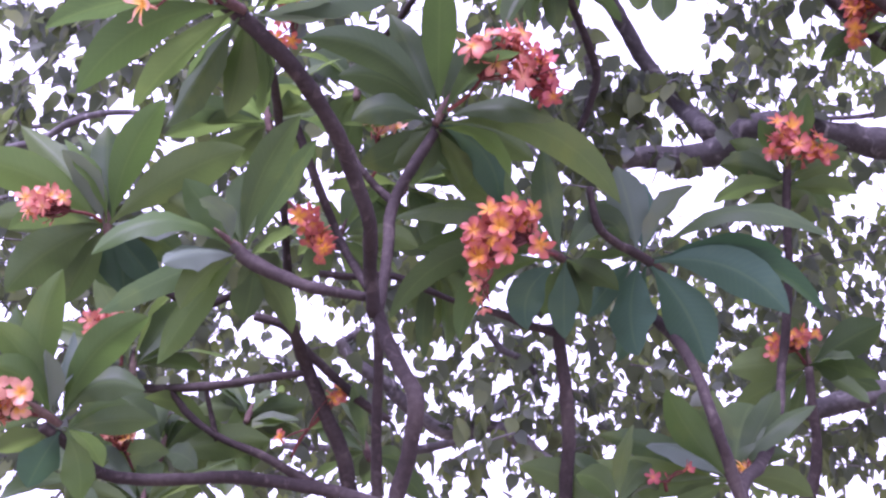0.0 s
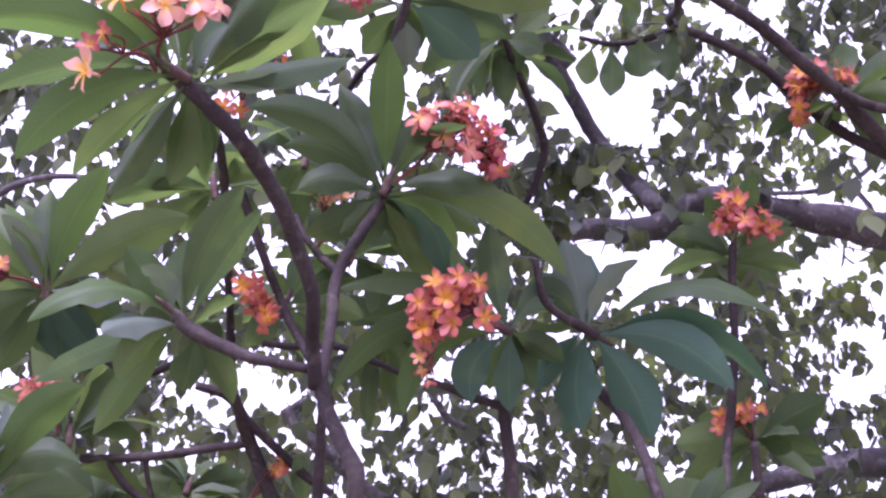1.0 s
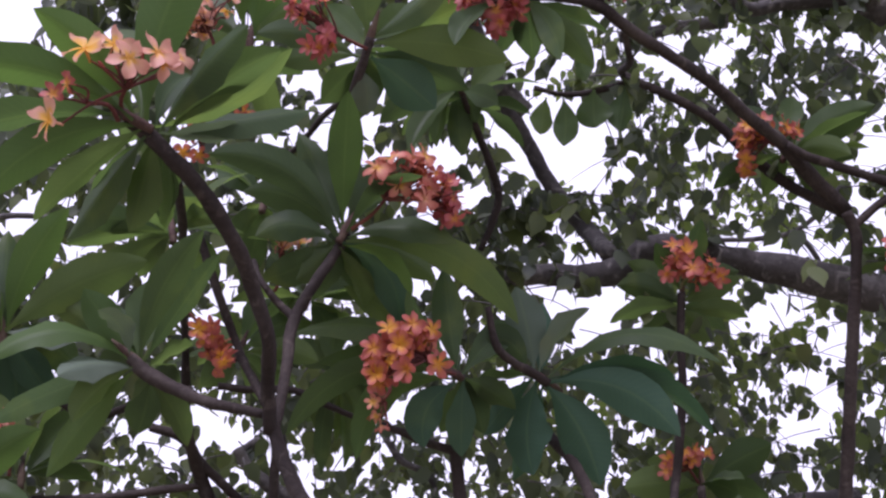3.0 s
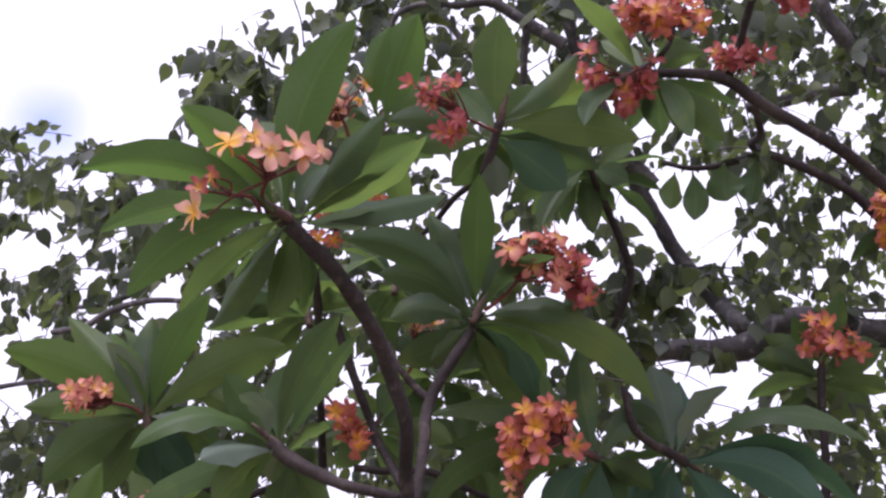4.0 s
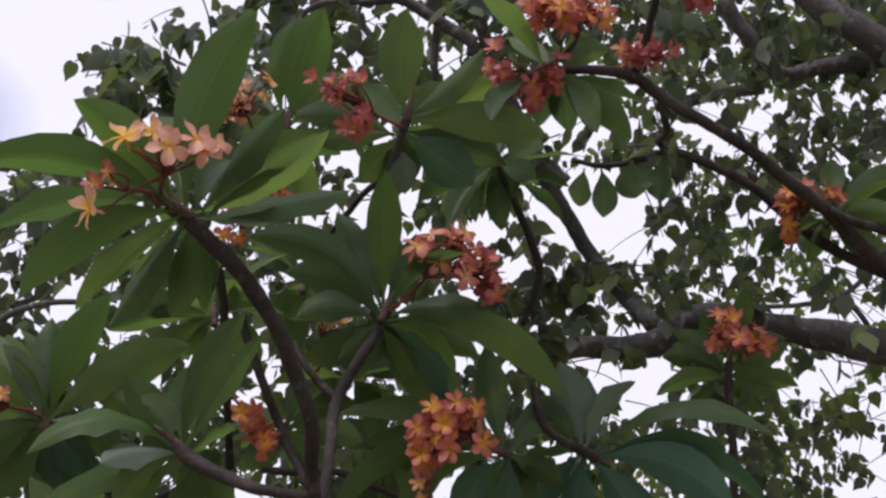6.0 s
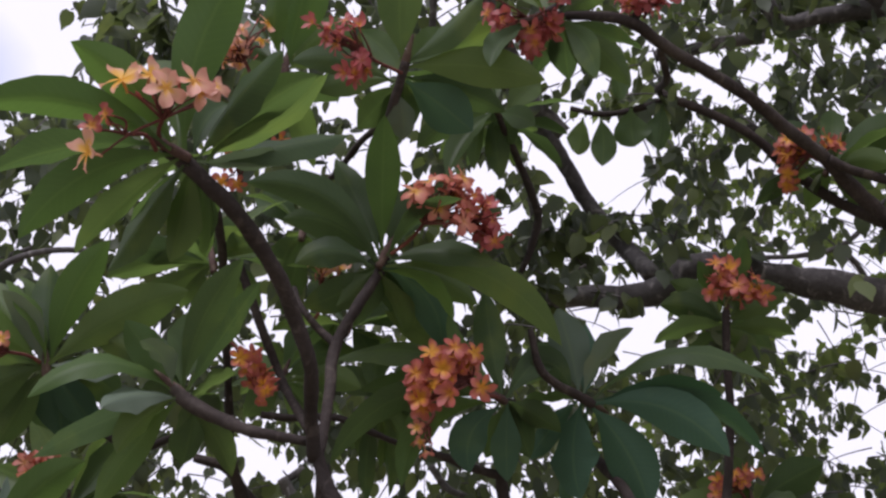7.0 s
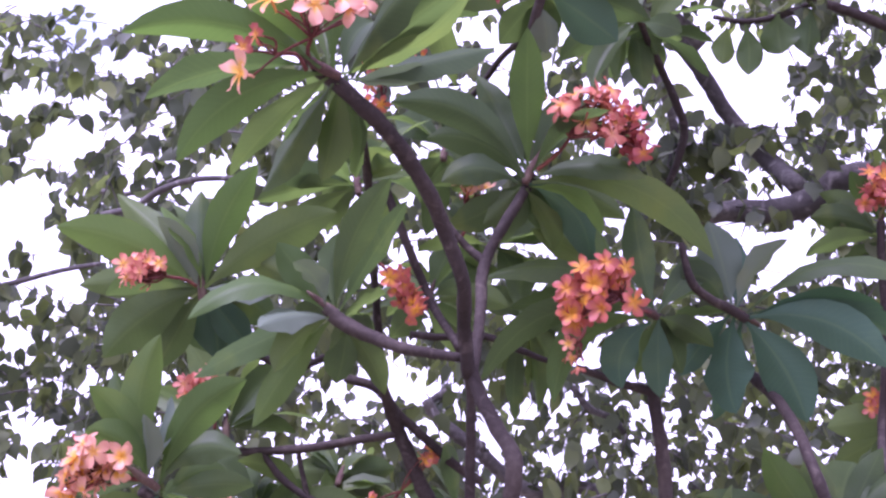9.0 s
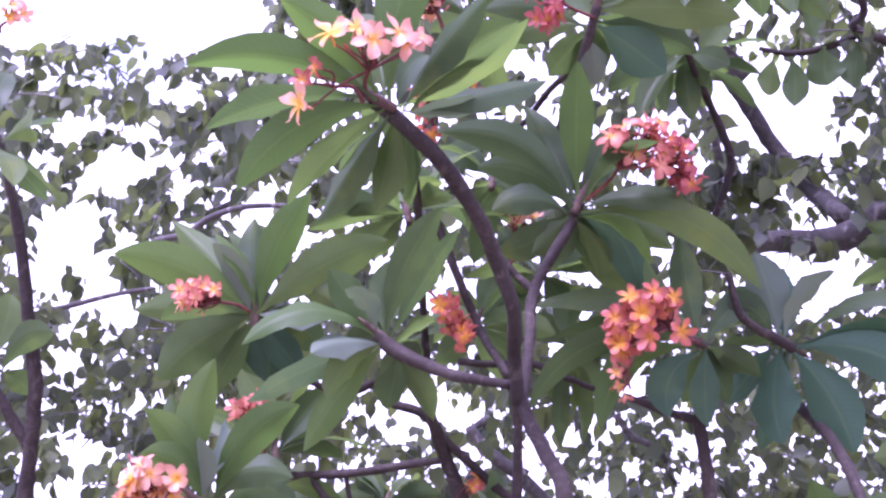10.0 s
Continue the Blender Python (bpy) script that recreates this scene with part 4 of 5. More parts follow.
cluster(tree_b, (0.457, 2.353, 3.331), [(0.396, 2.284, 3.349), (0.433, 2.315, 3.346), (0.485, 2.324, 3.386), (0.512, 2.301, 3.351), (0.456, 2.310, 3.384), (0.420, 2.314, 3.346), (0.433, 2.314, 3.359), (0.423, 2.321, 3.351), (0.485, 2.333, 3.370), (0.498, 2.327, 3.366)], RED_PETAL, 0.050, 8, "small red flower head beside the limb", 30)
rosette(tree_b, (0.518, 2.230, 3.517), 0.07, [(0.278, 2.077, 3.461, 0.074, 27), (0.452, 2.109, 3.359, 0.056, -54), (0.689, 2.328, 3.715, 0.082, -83), (0.473, 2.290, 3.763, 0.082, -64), (0.642, 2.266, 3.774, 0.089, 85), (0.380, 2.243, 3.740, 0.074, 61), (0.476, 2.396, 3.667, 0.062, 8), (0.629, 2.341, 3.663, 0.060, 36), (0.463, 2.397, 3.609, 0.052, -18), (0.393, 2.323, 3.688, 0.061, -47), (0.491, 2.066, 3.404, 0.062, 19), (0.397, 2.130, 3.404, 0.056, 1), (0.640, 2.323, 3.699, 0.051, -6), (0.689, 2.194, 3.608, 0.069, -21)], 31)
rosette(tree_b, (0.097, 2.417, 3.128), 0.07, [(-0.020, 2.371, 2.913, 0.064, -49), (-0.091, 2.346, 2.974, 0.065, 63), (0.220, 2.544, 3.280, 0.071, 88), (-0.040, 2.556, 3.241, 0.074, 76), (0.029, 2.638, 3.087, 0.060, -14), (0.178, 2.288, 2.995, 0.056, 82), (0.062, 2.470, 3.371, 0.067, -43), (0.145, 2.646, 3.090, 0.061, 16), (-0.056, 2.591, 3.161, 0.060, 45), (0.209, 2.598, 3.166, 0.062, -55), (0.259, 2.535, 3.022, 0.053, 10), (0.281, 2.562, 3.132, 0.055, 5), (-0.018, 2.337, 3.350, 0.045, -18), (-0.001, 2.494, 3.279, 0.049, -17), (0.335, 2.514, 3.187, 0.062, 18), (-0.140, 2.351, 3.172, 0.065, -31)], 32)
rosette(tree_b, (0.097, 2.417, 3.128), 0.07, [(-0.043, 2.564, 3.067, 0.061, 2)], 144, False)
rosette(tree_b, (1.050, 2.943, 3.239), 0.07, [(1.287, 2.840, 3.344, 0.104, -63), (1.121, 3.024, 3.476, 0.070, 30), (0.937, 3.015, 3.431, 0.062, 83), (1.241, 3.129, 3.266, 0.070, -46), (1.038, 3.158, 3.205, 0.070, 30), (1.185, 2.810, 3.165, 0.066, -70), (1.194, 2.984, 3.386, 0.060, 30), (1.068, 3.096, 3.412, 0.051, -20), (1.260, 2.827, 3.313, 0.065, 5), (1.245, 2.938, 3.223, 0.069, -26), (1.205, 3.050, 3.147, 0.051, -45), (1.190, 3.103, 3.222, 0.058, 46), (1.269, 2.872, 3.222, 0.062, 11), (0.875, 3.105, 3.202, 0.062, 28)], 33)
cluster(tree_b, (1.034, 2.936, 3.253), [(0.921, 2.857, 3.281), (0.967, 2.871, 3.311), (0.959, 2.917, 3.270), (0.924, 2.908, 3.201), (1.043, 2.890, 3.300), (0.984, 2.864, 3.267), (1.070, 2.882, 3.286), (0.943, 2.955, 3.191), (0.934, 2.907, 3.300), (0.942, 2.886, 3.299), (0.937, 2.939, 3.239), (0.957, 2.909, 3.282), (1.054, 2.915, 3.286), (0.944, 2.881, 3.304), (0.940, 2.962, 3.200), (0.945, 2.894, 3.291)], PETAL, 0.054, 8, "orange flowers against a dark limb", 34)
cluster(tree_b, (1.398, 2.933, 2.926), [(1.288, 2.853, 2.921), (1.321, 2.892, 2.889), (1.355, 2.932, 2.857), (1.307, 2.851, 2.954), (1.304, 2.916, 2.866), (1.348, 2.856, 2.907), (1.304, 2.883, 2.943), (1.298, 2.863, 2.937), (1.331, 2.871, 2.914), (1.312, 2.930, 2.872), (1.335, 2.954, 2.854), (1.292, 2.865, 2.931)], PETAL, 0.056, 5, "orange flower head at the limb end", 35)
rosette(tree_b, (1.406, 2.945, 2.897), 0.07, [(1.488, 2.766, 2.886, 0.088, -65), (1.414, 2.881, 2.676, 0.088, 37), (1.564, 2.984, 3.129, 0.092, 70), (1.417, 3.160, 2.779, 0.076, 25), (1.378, 3.016, 3.122, 0.067, -54), (1.217, 3.062, 2.897, 0.062, 4), (1.533, 3.079, 2.818, 0.053, 4), (1.378, 2.875, 3.096, 0.050, -39), (1.547, 3.126, 2.825, 0.046, -12), (1.236, 3.064, 2.982, 0.049, 18), (1.583, 3.103, 2.923, 0.046, -3), (1.392, 3.145, 2.801, 0.050, -14), (1.217, 3.061, 2.970, 0.050, -18)], 36)
rosette(tree, (-0.590, 2.329, 2.398), 0.07, [(-0.435, 2.176, 2.622, 0.072, -31, 0.06, 0.22, 0), (-0.420, 2.302, 2.627, 0.072, -17, 0.00, 0.06, 0), (-0.856, 2.226, 2.346, 0.072, 123, 0.23, -0.27, 3), (-0.699, 2.295, 2.538, 0.074, 75, -0.02, 0.01, 3), (-0.650, 2.247, 2.472, 0.072, -3, 0.11, -0.36, 1), (-0.705, 2.221, 2.323, 0.072, 123, 0.13, 0.22, 1), (-0.690, 2.309, 2.255, 0.072, 35, 0.10, -0.04, 0), (-0.761, 2.420, 2.167, 0.072, 72, 0.03, -0.11, 3), (-0.588, 2.439, 2.264, 0.076, -15, -0.02, 0.10, 0)], 37)
rosette(tree, (-0.590, 2.329, 2.398), 0.07, [(-0.480, 2.402, 2.452, 0.072, -28, 0.03, 0.03, 0), (-0.896, 2.407, 2.275, 0.072, 98, 0.03, -0.06, 3), (-0.832, 2.423, 2.574, 0.072, 69, 0.04, -0.05, 0), (-0.589, 2.406, 2.604, 0.072, -138, -0.01, -0.07, 0)], 437, False)
rosette(tree, (-0.590, 2.329, 2.398), 0.07, [(-0.684, 2.456, 2.565, 0.059, -19), (-0.621, 2.549, 2.301, 0.062, 25), (-0.560, 2.457, 2.583, 0.071, 41), (-0.737, 2.451, 2.570, 0.066, -54), (-0.525, 2.521, 2.404, 0.052, -30), (-0.714, 2.506, 2.415, 0.056, 32)], 237, False)
rosette(tree, (-0.590, 2.329, 2.398), 0.07, [(-0.562, 2.543, 2.411, 0.059, 3), (-0.500, 2.542, 2.265, 0.059, -18)], 349, False)
rosette(tree, (-0.580, 2.536, 2.781), 0.07, [(-0.762, 2.402, 2.750, 0.066, 66), (-0.803, 2.459, 2.711, 0.063, 39), (-0.721, 2.657, 2.958, 0.066, -66), (-0.696, 2.733, 2.744, 0.066, 27), (-0.523, 2.673, 2.946, 0.066, 63), (-0.600, 2.358, 2.739, 0.047, 32), (-0.799, 2.655, 2.668, 0.072, 47), (-0.497, 2.738, 2.742, 0.073, -44), (-0.430, 2.647, 2.830, 0.066, 46), (-0.701, 2.688, 2.807, 0.063, 27), (-0.769, 2.611, 2.872, 0.050, -43), (-0.472, 2.367, 2.778, 0.060, -13), (-0.467, 2.754, 2.837, 0.052, 0), (-0.454, 2.312, 2.723, 0.065, -32), (-0.402, 2.493, 2.920, 0.067, 49), (-0.729, 2.617, 2.877, 0.050, -17)], 38)
rosette(tree, (-0.902, 2.428, 2.486), 0.07, [(-1.187, 2.264, 2.579, 0.095, 69, 0.09, -0.21, 3), (-0.984, 2.327, 2.624, 0.072, 18, 0.06, -0.22, 1), (-0.991, 2.353, 2.660, 0.072, 123, 0.10, -0.45, 3), (-0.764, 2.330, 2.743, 0.084, -33, 0.05, 0.23, 3), (-0.578, 2.323, 2.616, 0.103, -56, 0.05, 0.13, 0), (-0.731, 2.476, 2.511, 0.072, -114, -0.05, -0.05, 1), (-1.114, 2.431, 2.333, 0.108, 63, 0.07, -0.18, 0), (-1.140, 2.460, 2.491, 0.072, 25, 0.09, -0.20, 0), (-0.901, 2.581, 2.364, 0.103, -22, 0.01, 0.19, 2)], 39)
rosette(tree, (-0.902, 2.428, 2.486), 0.07, [(-0.811, 2.549, 2.377, 0.077, -55, 0.00, 0.04, 2), (-1.140, 2.454, 2.744, 0.073, 96, 0.02, -0.04, 0), (-0.933, 2.451, 2.742, 0.073, 144, 0.00, -0.09, 0), (-1.032, 2.540, 2.333, 0.072, 39, 0.01, -0.04, 0), (-1.244, 2.535, 2.547, 0.078, 74, 0.03, -0.04, 0)], 439, False)
rosette(tree, (-0.902, 2.428, 2.486), 0.07, [(-1.067, 2.521, 2.726, 0.078, -31), (-1.028, 2.519, 2.742, 0.077, -9), (-0.932, 2.647, 2.401, 0.112, -18), (-0.778, 2.636, 2.459, 0.096, -62), (-1.137, 2.607, 2.482, 0.082, 56), (-1.178, 2.529, 2.624, 0.083, 52), (-0.952, 2.631, 2.536, 0.059, 10)], 239, False)
rosette(tree, (-0.902, 2.428, 2.486), 0.07, [(-0.794, 2.631, 2.598, 0.046, 20), (-0.867, 2.634, 2.485, 0.068, -17)], 351, False)
cluster(tree, (-0.908, 2.407, 2.486), [(-1.021, 2.262, 2.487), (-1.007, 2.284, 2.502), (-0.987, 2.309, 2.511), (-1.020, 2.283, 2.464), (-0.959, 2.301, 2.501), (-0.986, 2.270, 2.470), (-1.012, 2.292, 2.473), (-1.005, 2.315, 2.518), (-1.009, 2.300, 2.468), (-1.019, 2.288, 2.484), (-0.999, 2.322, 2.507), (-0.968, 2.328, 2.506)], PINK_PETAL, 0.041, 8, "pink flower head on a drooping stalk", 40)
rosette(tree, (-0.947, 2.326, 2.041), 0.07, [(-0.918, 2.250, 2.326, 0.077, 2, 0.02, 0.44, 3), (-0.933, 2.244, 2.157, 0.072, -40, 0.02, -0.07, 1), (-0.713, 2.197, 2.209, 0.080, -47, 0.11, 0.23, 3), (-0.901, 2.302, 2.210, 0.072, -99, 0.03, 0.14, 1), (-0.755, 2.340, 2.093, 0.072, -92, 0.24, 0.33, 0), (-1.055, 2.237, 2.217, 0.072, 56, 0.08, -0.23, 3), (-1.038, 2.210, 2.116, 0.074, 65, 0.13, -0.31, 3), (-1.005, 2.411, 1.909, 0.085, 14, 0.01, -0.09, 2), (-0.892, 2.407, 1.879, 0.072, -79, 0.05, 0.32, 3)], 41)
rosette(tree, (-0.947, 2.326, 2.041), 0.07, [(-0.853, 2.405, 2.195, 0.072, -72, 0.04, -0.00, 0), (-1.097, 2.441, 1.988, 0.072, 25, -0.01, 0.08, 0), (-1.046, 2.344, 2.279, 0.072, 153, -0.01, -0.06, 0)], 441, False)
rosette(tree, (-0.947, 2.326, 2.041), 0.07, [(-0.837, 2.504, 2.098, 0.056, -89), (-0.765, 2.480, 2.056, 0.062, -80), (-1.157, 2.473, 2.041, 0.066, 33), (-1.128, 2.473, 2.083, 0.064, 11)], 241, False)
rosette(tree, (-0.947, 2.326, 2.041), 0.07, [(-0.911, 2.577, 1.973, 0.051, -6), (-0.977, 2.551, 1.895, 0.047, 50)], 353, False)
cluster(tree, (-0.956, 2.325, 2.041), [(-0.963, 2.226, 2.068), (-1.047, 2.267, 2.008), (-1.092, 2.274, 2.044), (-1.039, 2.220, 2.094), (-1.099, 2.274, 2.008), (-1.017, 2.217, 2.076), (-1.062, 2.242, 2.065), (-1.017, 2.279, 2.055), (-0.998, 2.281, 2.069), (-1.083, 2.294, 2.005), (-1.102, 2.303, 2.032), (-1.068, 2.284, 2.048), (-0.998, 2.282, 2.061), (-1.037, 2.305, 2.030), (-1.042, 2.256, 2.073), (-1.092, 2.313, 2.023)], PALE_PETAL, 0.054, 6, "orange and yellow flower head with brown buds", 42)
cluster(tree, (-0.961, 2.782, 2.253), [(-1.023, 2.704, 2.346), (-1.003, 2.725, 2.366), (-1.033, 2.759, 2.340), (-0.965, 2.713, 2.376), (-1.001, 2.748, 2.344), (-1.013, 2.759, 2.346), (-1.010, 2.764, 2.355), (-0.992, 2.766, 2.354), (-1.016, 2.730, 2.356), (-1.012, 2.773, 2.339)], PINK_PETAL, 0.045, 5, "salmon pink flowers among the leaves", 43)
rosette(tree, (-0.949, 2.833, 2.264), 0.07, [(-0.836, 2.906, 2.458, 0.076, 85), (-1.069, 2.821, 2.499, 0.083, -85), (-1.150, 2.976, 2.332, 0.069, 89), (-0.883, 2.997, 2.362, 0.069, 75), (-1.190, 2.901, 2.374, 0.076, -89), (-0.744, 2.998, 2.313, 0.049, 17), (-1.159, 2.774, 2.363, 0.069, 6), (-1.072, 2.965, 2.329, 0.065, 8), (-0.938, 3.077, 2.346, 0.047, 18), (-1.110, 2.964, 2.220, 0.062, -2), (-1.074, 3.017, 2.222, 0.052, 64), (-0.805, 2.969, 2.283, 0.068, -26), (-0.866, 2.912, 2.500, 0.059, -35)], 44)
cluster(tree, (-0.885, 2.709, 1.986), [(-0.906, 2.628, 2.063), (-0.914, 2.655, 2.058), (-0.893, 2.640, 2.052)], PALE_PETAL, 0.052, 30, "yellow flower over a dark red mass of buds", 48)
rosette(tree, (-0.970, 2.639, 1.957), 0.07, [(-0.931, 2.502, 1.810, 0.078, -6), (-0.906, 2.758, 2.120, 0.083, 60), (-1.183, 2.814, 1.969, 0.083, 79), (-0.822, 2.773, 2.042, 0.069, 89), (-1.155, 2.784, 2.059, 0.083, -68), (-1.058, 2.861, 1.933, 0.068, -43), (-1.132, 2.830, 1.970, 0.067, 16), (-0.968, 2.753, 1.795, 0.055, 52), (-1.099, 2.494, 1.892, 0.061, -38), (-1.019, 2.866, 2.048, 0.061, 15), (-0.791, 2.788, 1.871, 0.046, -4), (-1.040, 2.737, 2.124, 0.057, 2), (-0.856, 2.832, 1.928, 0.057, -34)], 46)
rosette(tree, (-0.903, 2.974, 2.075), 0.07, [(-0.777, 3.127, 2.161, 0.078, 85), (-0.624, 2.980, 2.104, 0.091, -79), (-1.074, 3.070, 2.242, 0.078, -64), (-0.763, 2.814, 2.008, 0.066, 74), (-0.992, 3.109, 2.219, 0.070, -29), (-1.000, 3.073, 1.934, 0.069, -24), (-1.091, 3.048, 2.048, 0.064, 18), (-0.901, 3.155, 2.208, 0.053, -32), (-0.932, 3.145, 2.163, 0.059, 40), (-0.927, 3.208, 2.000, 0.063, 46), (-0.721, 2.909, 1.897, 0.070, -27), (-1.002, 3.212, 2.095, 0.069, 25), (-0.883, 3.135, 2.178, 0.046, 55)], 47)
rosette(tree, (-0.829, 2.617, 1.893), 0.07, [(-0.964, 2.771, 1.976, 0.075, -59), (-0.779, 2.790, 1.952, 0.068, 74), (-1.032, 2.716, 2.033, 0.068, -62), (-0.892, 2.855, 1.901, 0.061, -31), (-0.647, 2.683, 1.965, 0.048, 10), (-1.003, 2.724, 1.817, 0.062, 26), (-0.696, 2.822, 1.835, 0.061, -20), (-1.021, 2.668, 1.934, 0.051, 72), (-0.899, 2.776, 1.769, 0.066, 8), (-0.866, 2.804, 2.034, 0.060, 12), (-0.659, 2.775, 2.028, 0.046, 3)], 48)
cluster(tree, (-0.575, 2.997, 2.064), [(-0.597, 2.949, 2.106), (-0.451, 2.948, 2.212), (-0.447, 2.968, 2.231), (-0.463, 2.937, 2.202)], PETAL, 0.045, 2, "stray orange flowers on thin stems", 50)
cluster(tree, (-0.522, 2.476, 2.561), [(-0.476, 2.418, 2.496), (-0.456, 2.439, 2.510), (-0.448, 2.479, 2.482), (-0.429, 2.454, 2.447), (-0.464, 2.462, 2.489), (-0.421, 2.448, 2.432), (-0.443, 2.489, 2.475), (-0.469, 2.466, 2.514), (-0.475, 2.448, 2.505), (-0.451, 2.449, 2.491), (-0.454, 2.495, 2.480), (-0.426, 2.476, 2.460)], PETAL, 0.045, 6, "yellow and orange flower head behind the limb", 51)
cluster(tree, (-0.475, 2.283, 2.857), [(-0.488, 2.212, 2.937), (-0.481, 2.239, 2.939), (-0.510, 2.258, 2.957), (-0.398, 2.236, 2.915), (-0.390, 2.250, 2.945), (-0.513, 2.256, 2.843), (-0.499, 2.255, 2.889), (-0.494, 2.259, 2.948), (-0.480, 2.245, 2.946), (-0.498, 2.258, 2.933), (-0.497, 2.273, 2.956), (-0.496, 2.245, 2.941)], PETAL, 0.045, 2, "orange flowers half hidden by leaves", 52)
tree_c = tree_empty(-1.6, 2.6, "slender frangipani tree with a pale trunk")
branch(tree_c, [(-1.570, 2.341, 2.937, 0.0104), (-1.540, 2.400, 2.811, 0.0127), (-1.520, 2.458, 2.685, 0.0150), (-1.509, 2.525, 2.533, 0.0162), (-1.497, 2.593, 2.381, 0.0185), (-1.511, 2.645, 2.254, 0.0196), (-1.529, 2.699, 2.124, 0.0208), (-1.302, 2.729, 0.850, 0.0246), (-1.150, 2.750, -0.050, 0.0422)], name="trunk")
branch(tree_c, [(-1.518, 2.650, 2.241, 0.0141), (-1.557, 2.617, 2.303, 0.0141), (-1.596, 2.583, 2.365, 0.0141), (-1.662, 2.546, 2.427, 0.0141)])
rosette(tree_c, (-1.577, 2.334, 2.949), 0.07, [(-1.400, 2.199, 2.869, 0.078, -67), (-1.738, 2.418, 3.154, 0.075, -58), (-1.589, 2.208, 2.778, 0.071, -61), (-1.443, 2.245, 2.746, 0.066, 13), (-1.622, 2.430, 3.171, 0.063, -6), (-1.825, 2.436, 3.068, 0.075, 78), (-1.675, 2.297, 3.192, 0.048, 15), (-1.487, 2.535, 3.072, 0.052, 17), (-1.537, 2.570, 2.869, 0.067, -35), (-1.667, 2.274, 3.113, 0.046, 29), (-1.758, 2.416, 3.118, 0.070, -30), (-1.820, 2.419, 2.873, 0.063, -27), (-1.784, 2.373, 2.827, 0.060, 3), (-1.464, 2.528, 2.815, 0.058, 26)], 53)
rosette(tree_c, (-1.608, 2.554, 2.428), 0.07, [(-1.370, 2.403, 2.444, 0.072, -43), (-1.834, 2.632, 2.579, 0.075, -76), (-1.631, 2.641, 2.640, 0.075, 19), (-1.589, 2.766, 2.404, 0.060, -57), (-1.795, 2.625, 2.554, 0.047, 39), (-1.784, 2.689, 2.572, 0.057, -76), (-1.826, 2.532, 2.407, 0.066, 34), (-1.798, 2.701, 2.515, 0.048, 7), (-1.708, 2.749, 2.580, 0.052, -10), (-1.727, 2.719, 2.429, 0.046, -30), (-1.754, 2.657, 2.321, 0.053, -31), (-1.752, 2.695, 2.577, 0.049, -7)], 54)
cluster(tree_c, (-1.556, 2.244, 3.166), [(-1.511, 2.198, 3.213), (-1.497, 2.229, 3.209), (-1.515, 2.237, 3.248), (-1.525, 2.217, 3.194)], PALE_PETAL, 0.050, 3, "pale pink flowers at a branch end", 55)
leaf(tree_b, (0.355, 2.827, 3.345), (0.337, 2.855, 3.240), 0.069, 0.04, 12, 56)
leaf(tree_b, (0.402, 2.827, 3.345), (0.403, 2.868, 3.211), 0.072, 0.04, 9, 57)
leaf(tree_b, (0.489, 2.817, 3.366), (0.494, 2.845, 3.259), 0.104, 0.04, 6, 58)
leaf(tree_b, (0.575, 2.814, 3.373), (0.559, 2.851, 3.248), 0.082, 0.04, 3, 59)
leaf(tree_b, (0.442, 2.771, 3.466), (0.462, 2.791, 3.377), 0.063, 0.04, 0, 60)
leaf(tree_b, (0.091, 2.467, 3.171), (0.107, 2.528, 2.992), 0.061, 0.04, -3, 61)
leaf(tree_b, (0.070, 2.470, 3.165), (0.043, 2.520, 3.011), 0.050, 0.04, -6, 62)
leaf(tree_b, (0.105, 2.470, 3.165), (0.139, 2.494, 3.067), 0.055, 0.04, -9, 63)
rosette(tree, (-0.784, 3.073, 2.114), 0.07, [(-0.711, 3.224, 2.241, 0.081, 63), (-0.945, 3.231, 2.181, 0.081, -81), (-0.916, 3.269, 2.078, 0.081, 48), (-0.729, 3.280, 2.079, 0.072, -58), (-0.721, 2.940, 1.958, 0.076, 18), (-0.896, 3.176, 1.961, 0.066, 37), (-0.940, 3.183, 2.086, 0.055, -28), (-0.998, 3.095, 2.019, 0.058, 25), (-0.716, 3.181, 1.895, 0.066, 19), (-0.853, 3.321, 2.090, 0.051, 12), (-0.925, 2.865, 2.192, 0.056, 51), (-0.575, 3.104, 2.180, 0.069, 40), (-0.675, 3.305, 2.177, 0.054, 89)], 64)
rosette(tree, (-0.713, 3.103, 2.194), 0.07, [(-0.627, 3.305, 2.177, 0.074, -66), (-0.895, 3.263, 2.250, 0.082, 90), (-0.594, 3.279, 2.252, 0.074, -90), (-0.707, 3.316, 2.131, 0.082, -29), (-0.816, 3.252, 2.296, 0.074, -52), (-0.877, 3.235, 2.304, 0.052, -23), (-0.729, 3.250, 2.071, 0.069, 55), (-0.744, 3.319, 2.176, 0.059, -41), (-0.660, 3.295, 2.297, 0.064, -7), (-0.636, 3.358, 2.182, 0.049, -3), (-0.802, 3.246, 2.285, 0.066, 12), (-0.595, 3.316, 2.174, 0.047, -2), (-0.528, 3.064, 2.121, 0.050, 6)], 65)
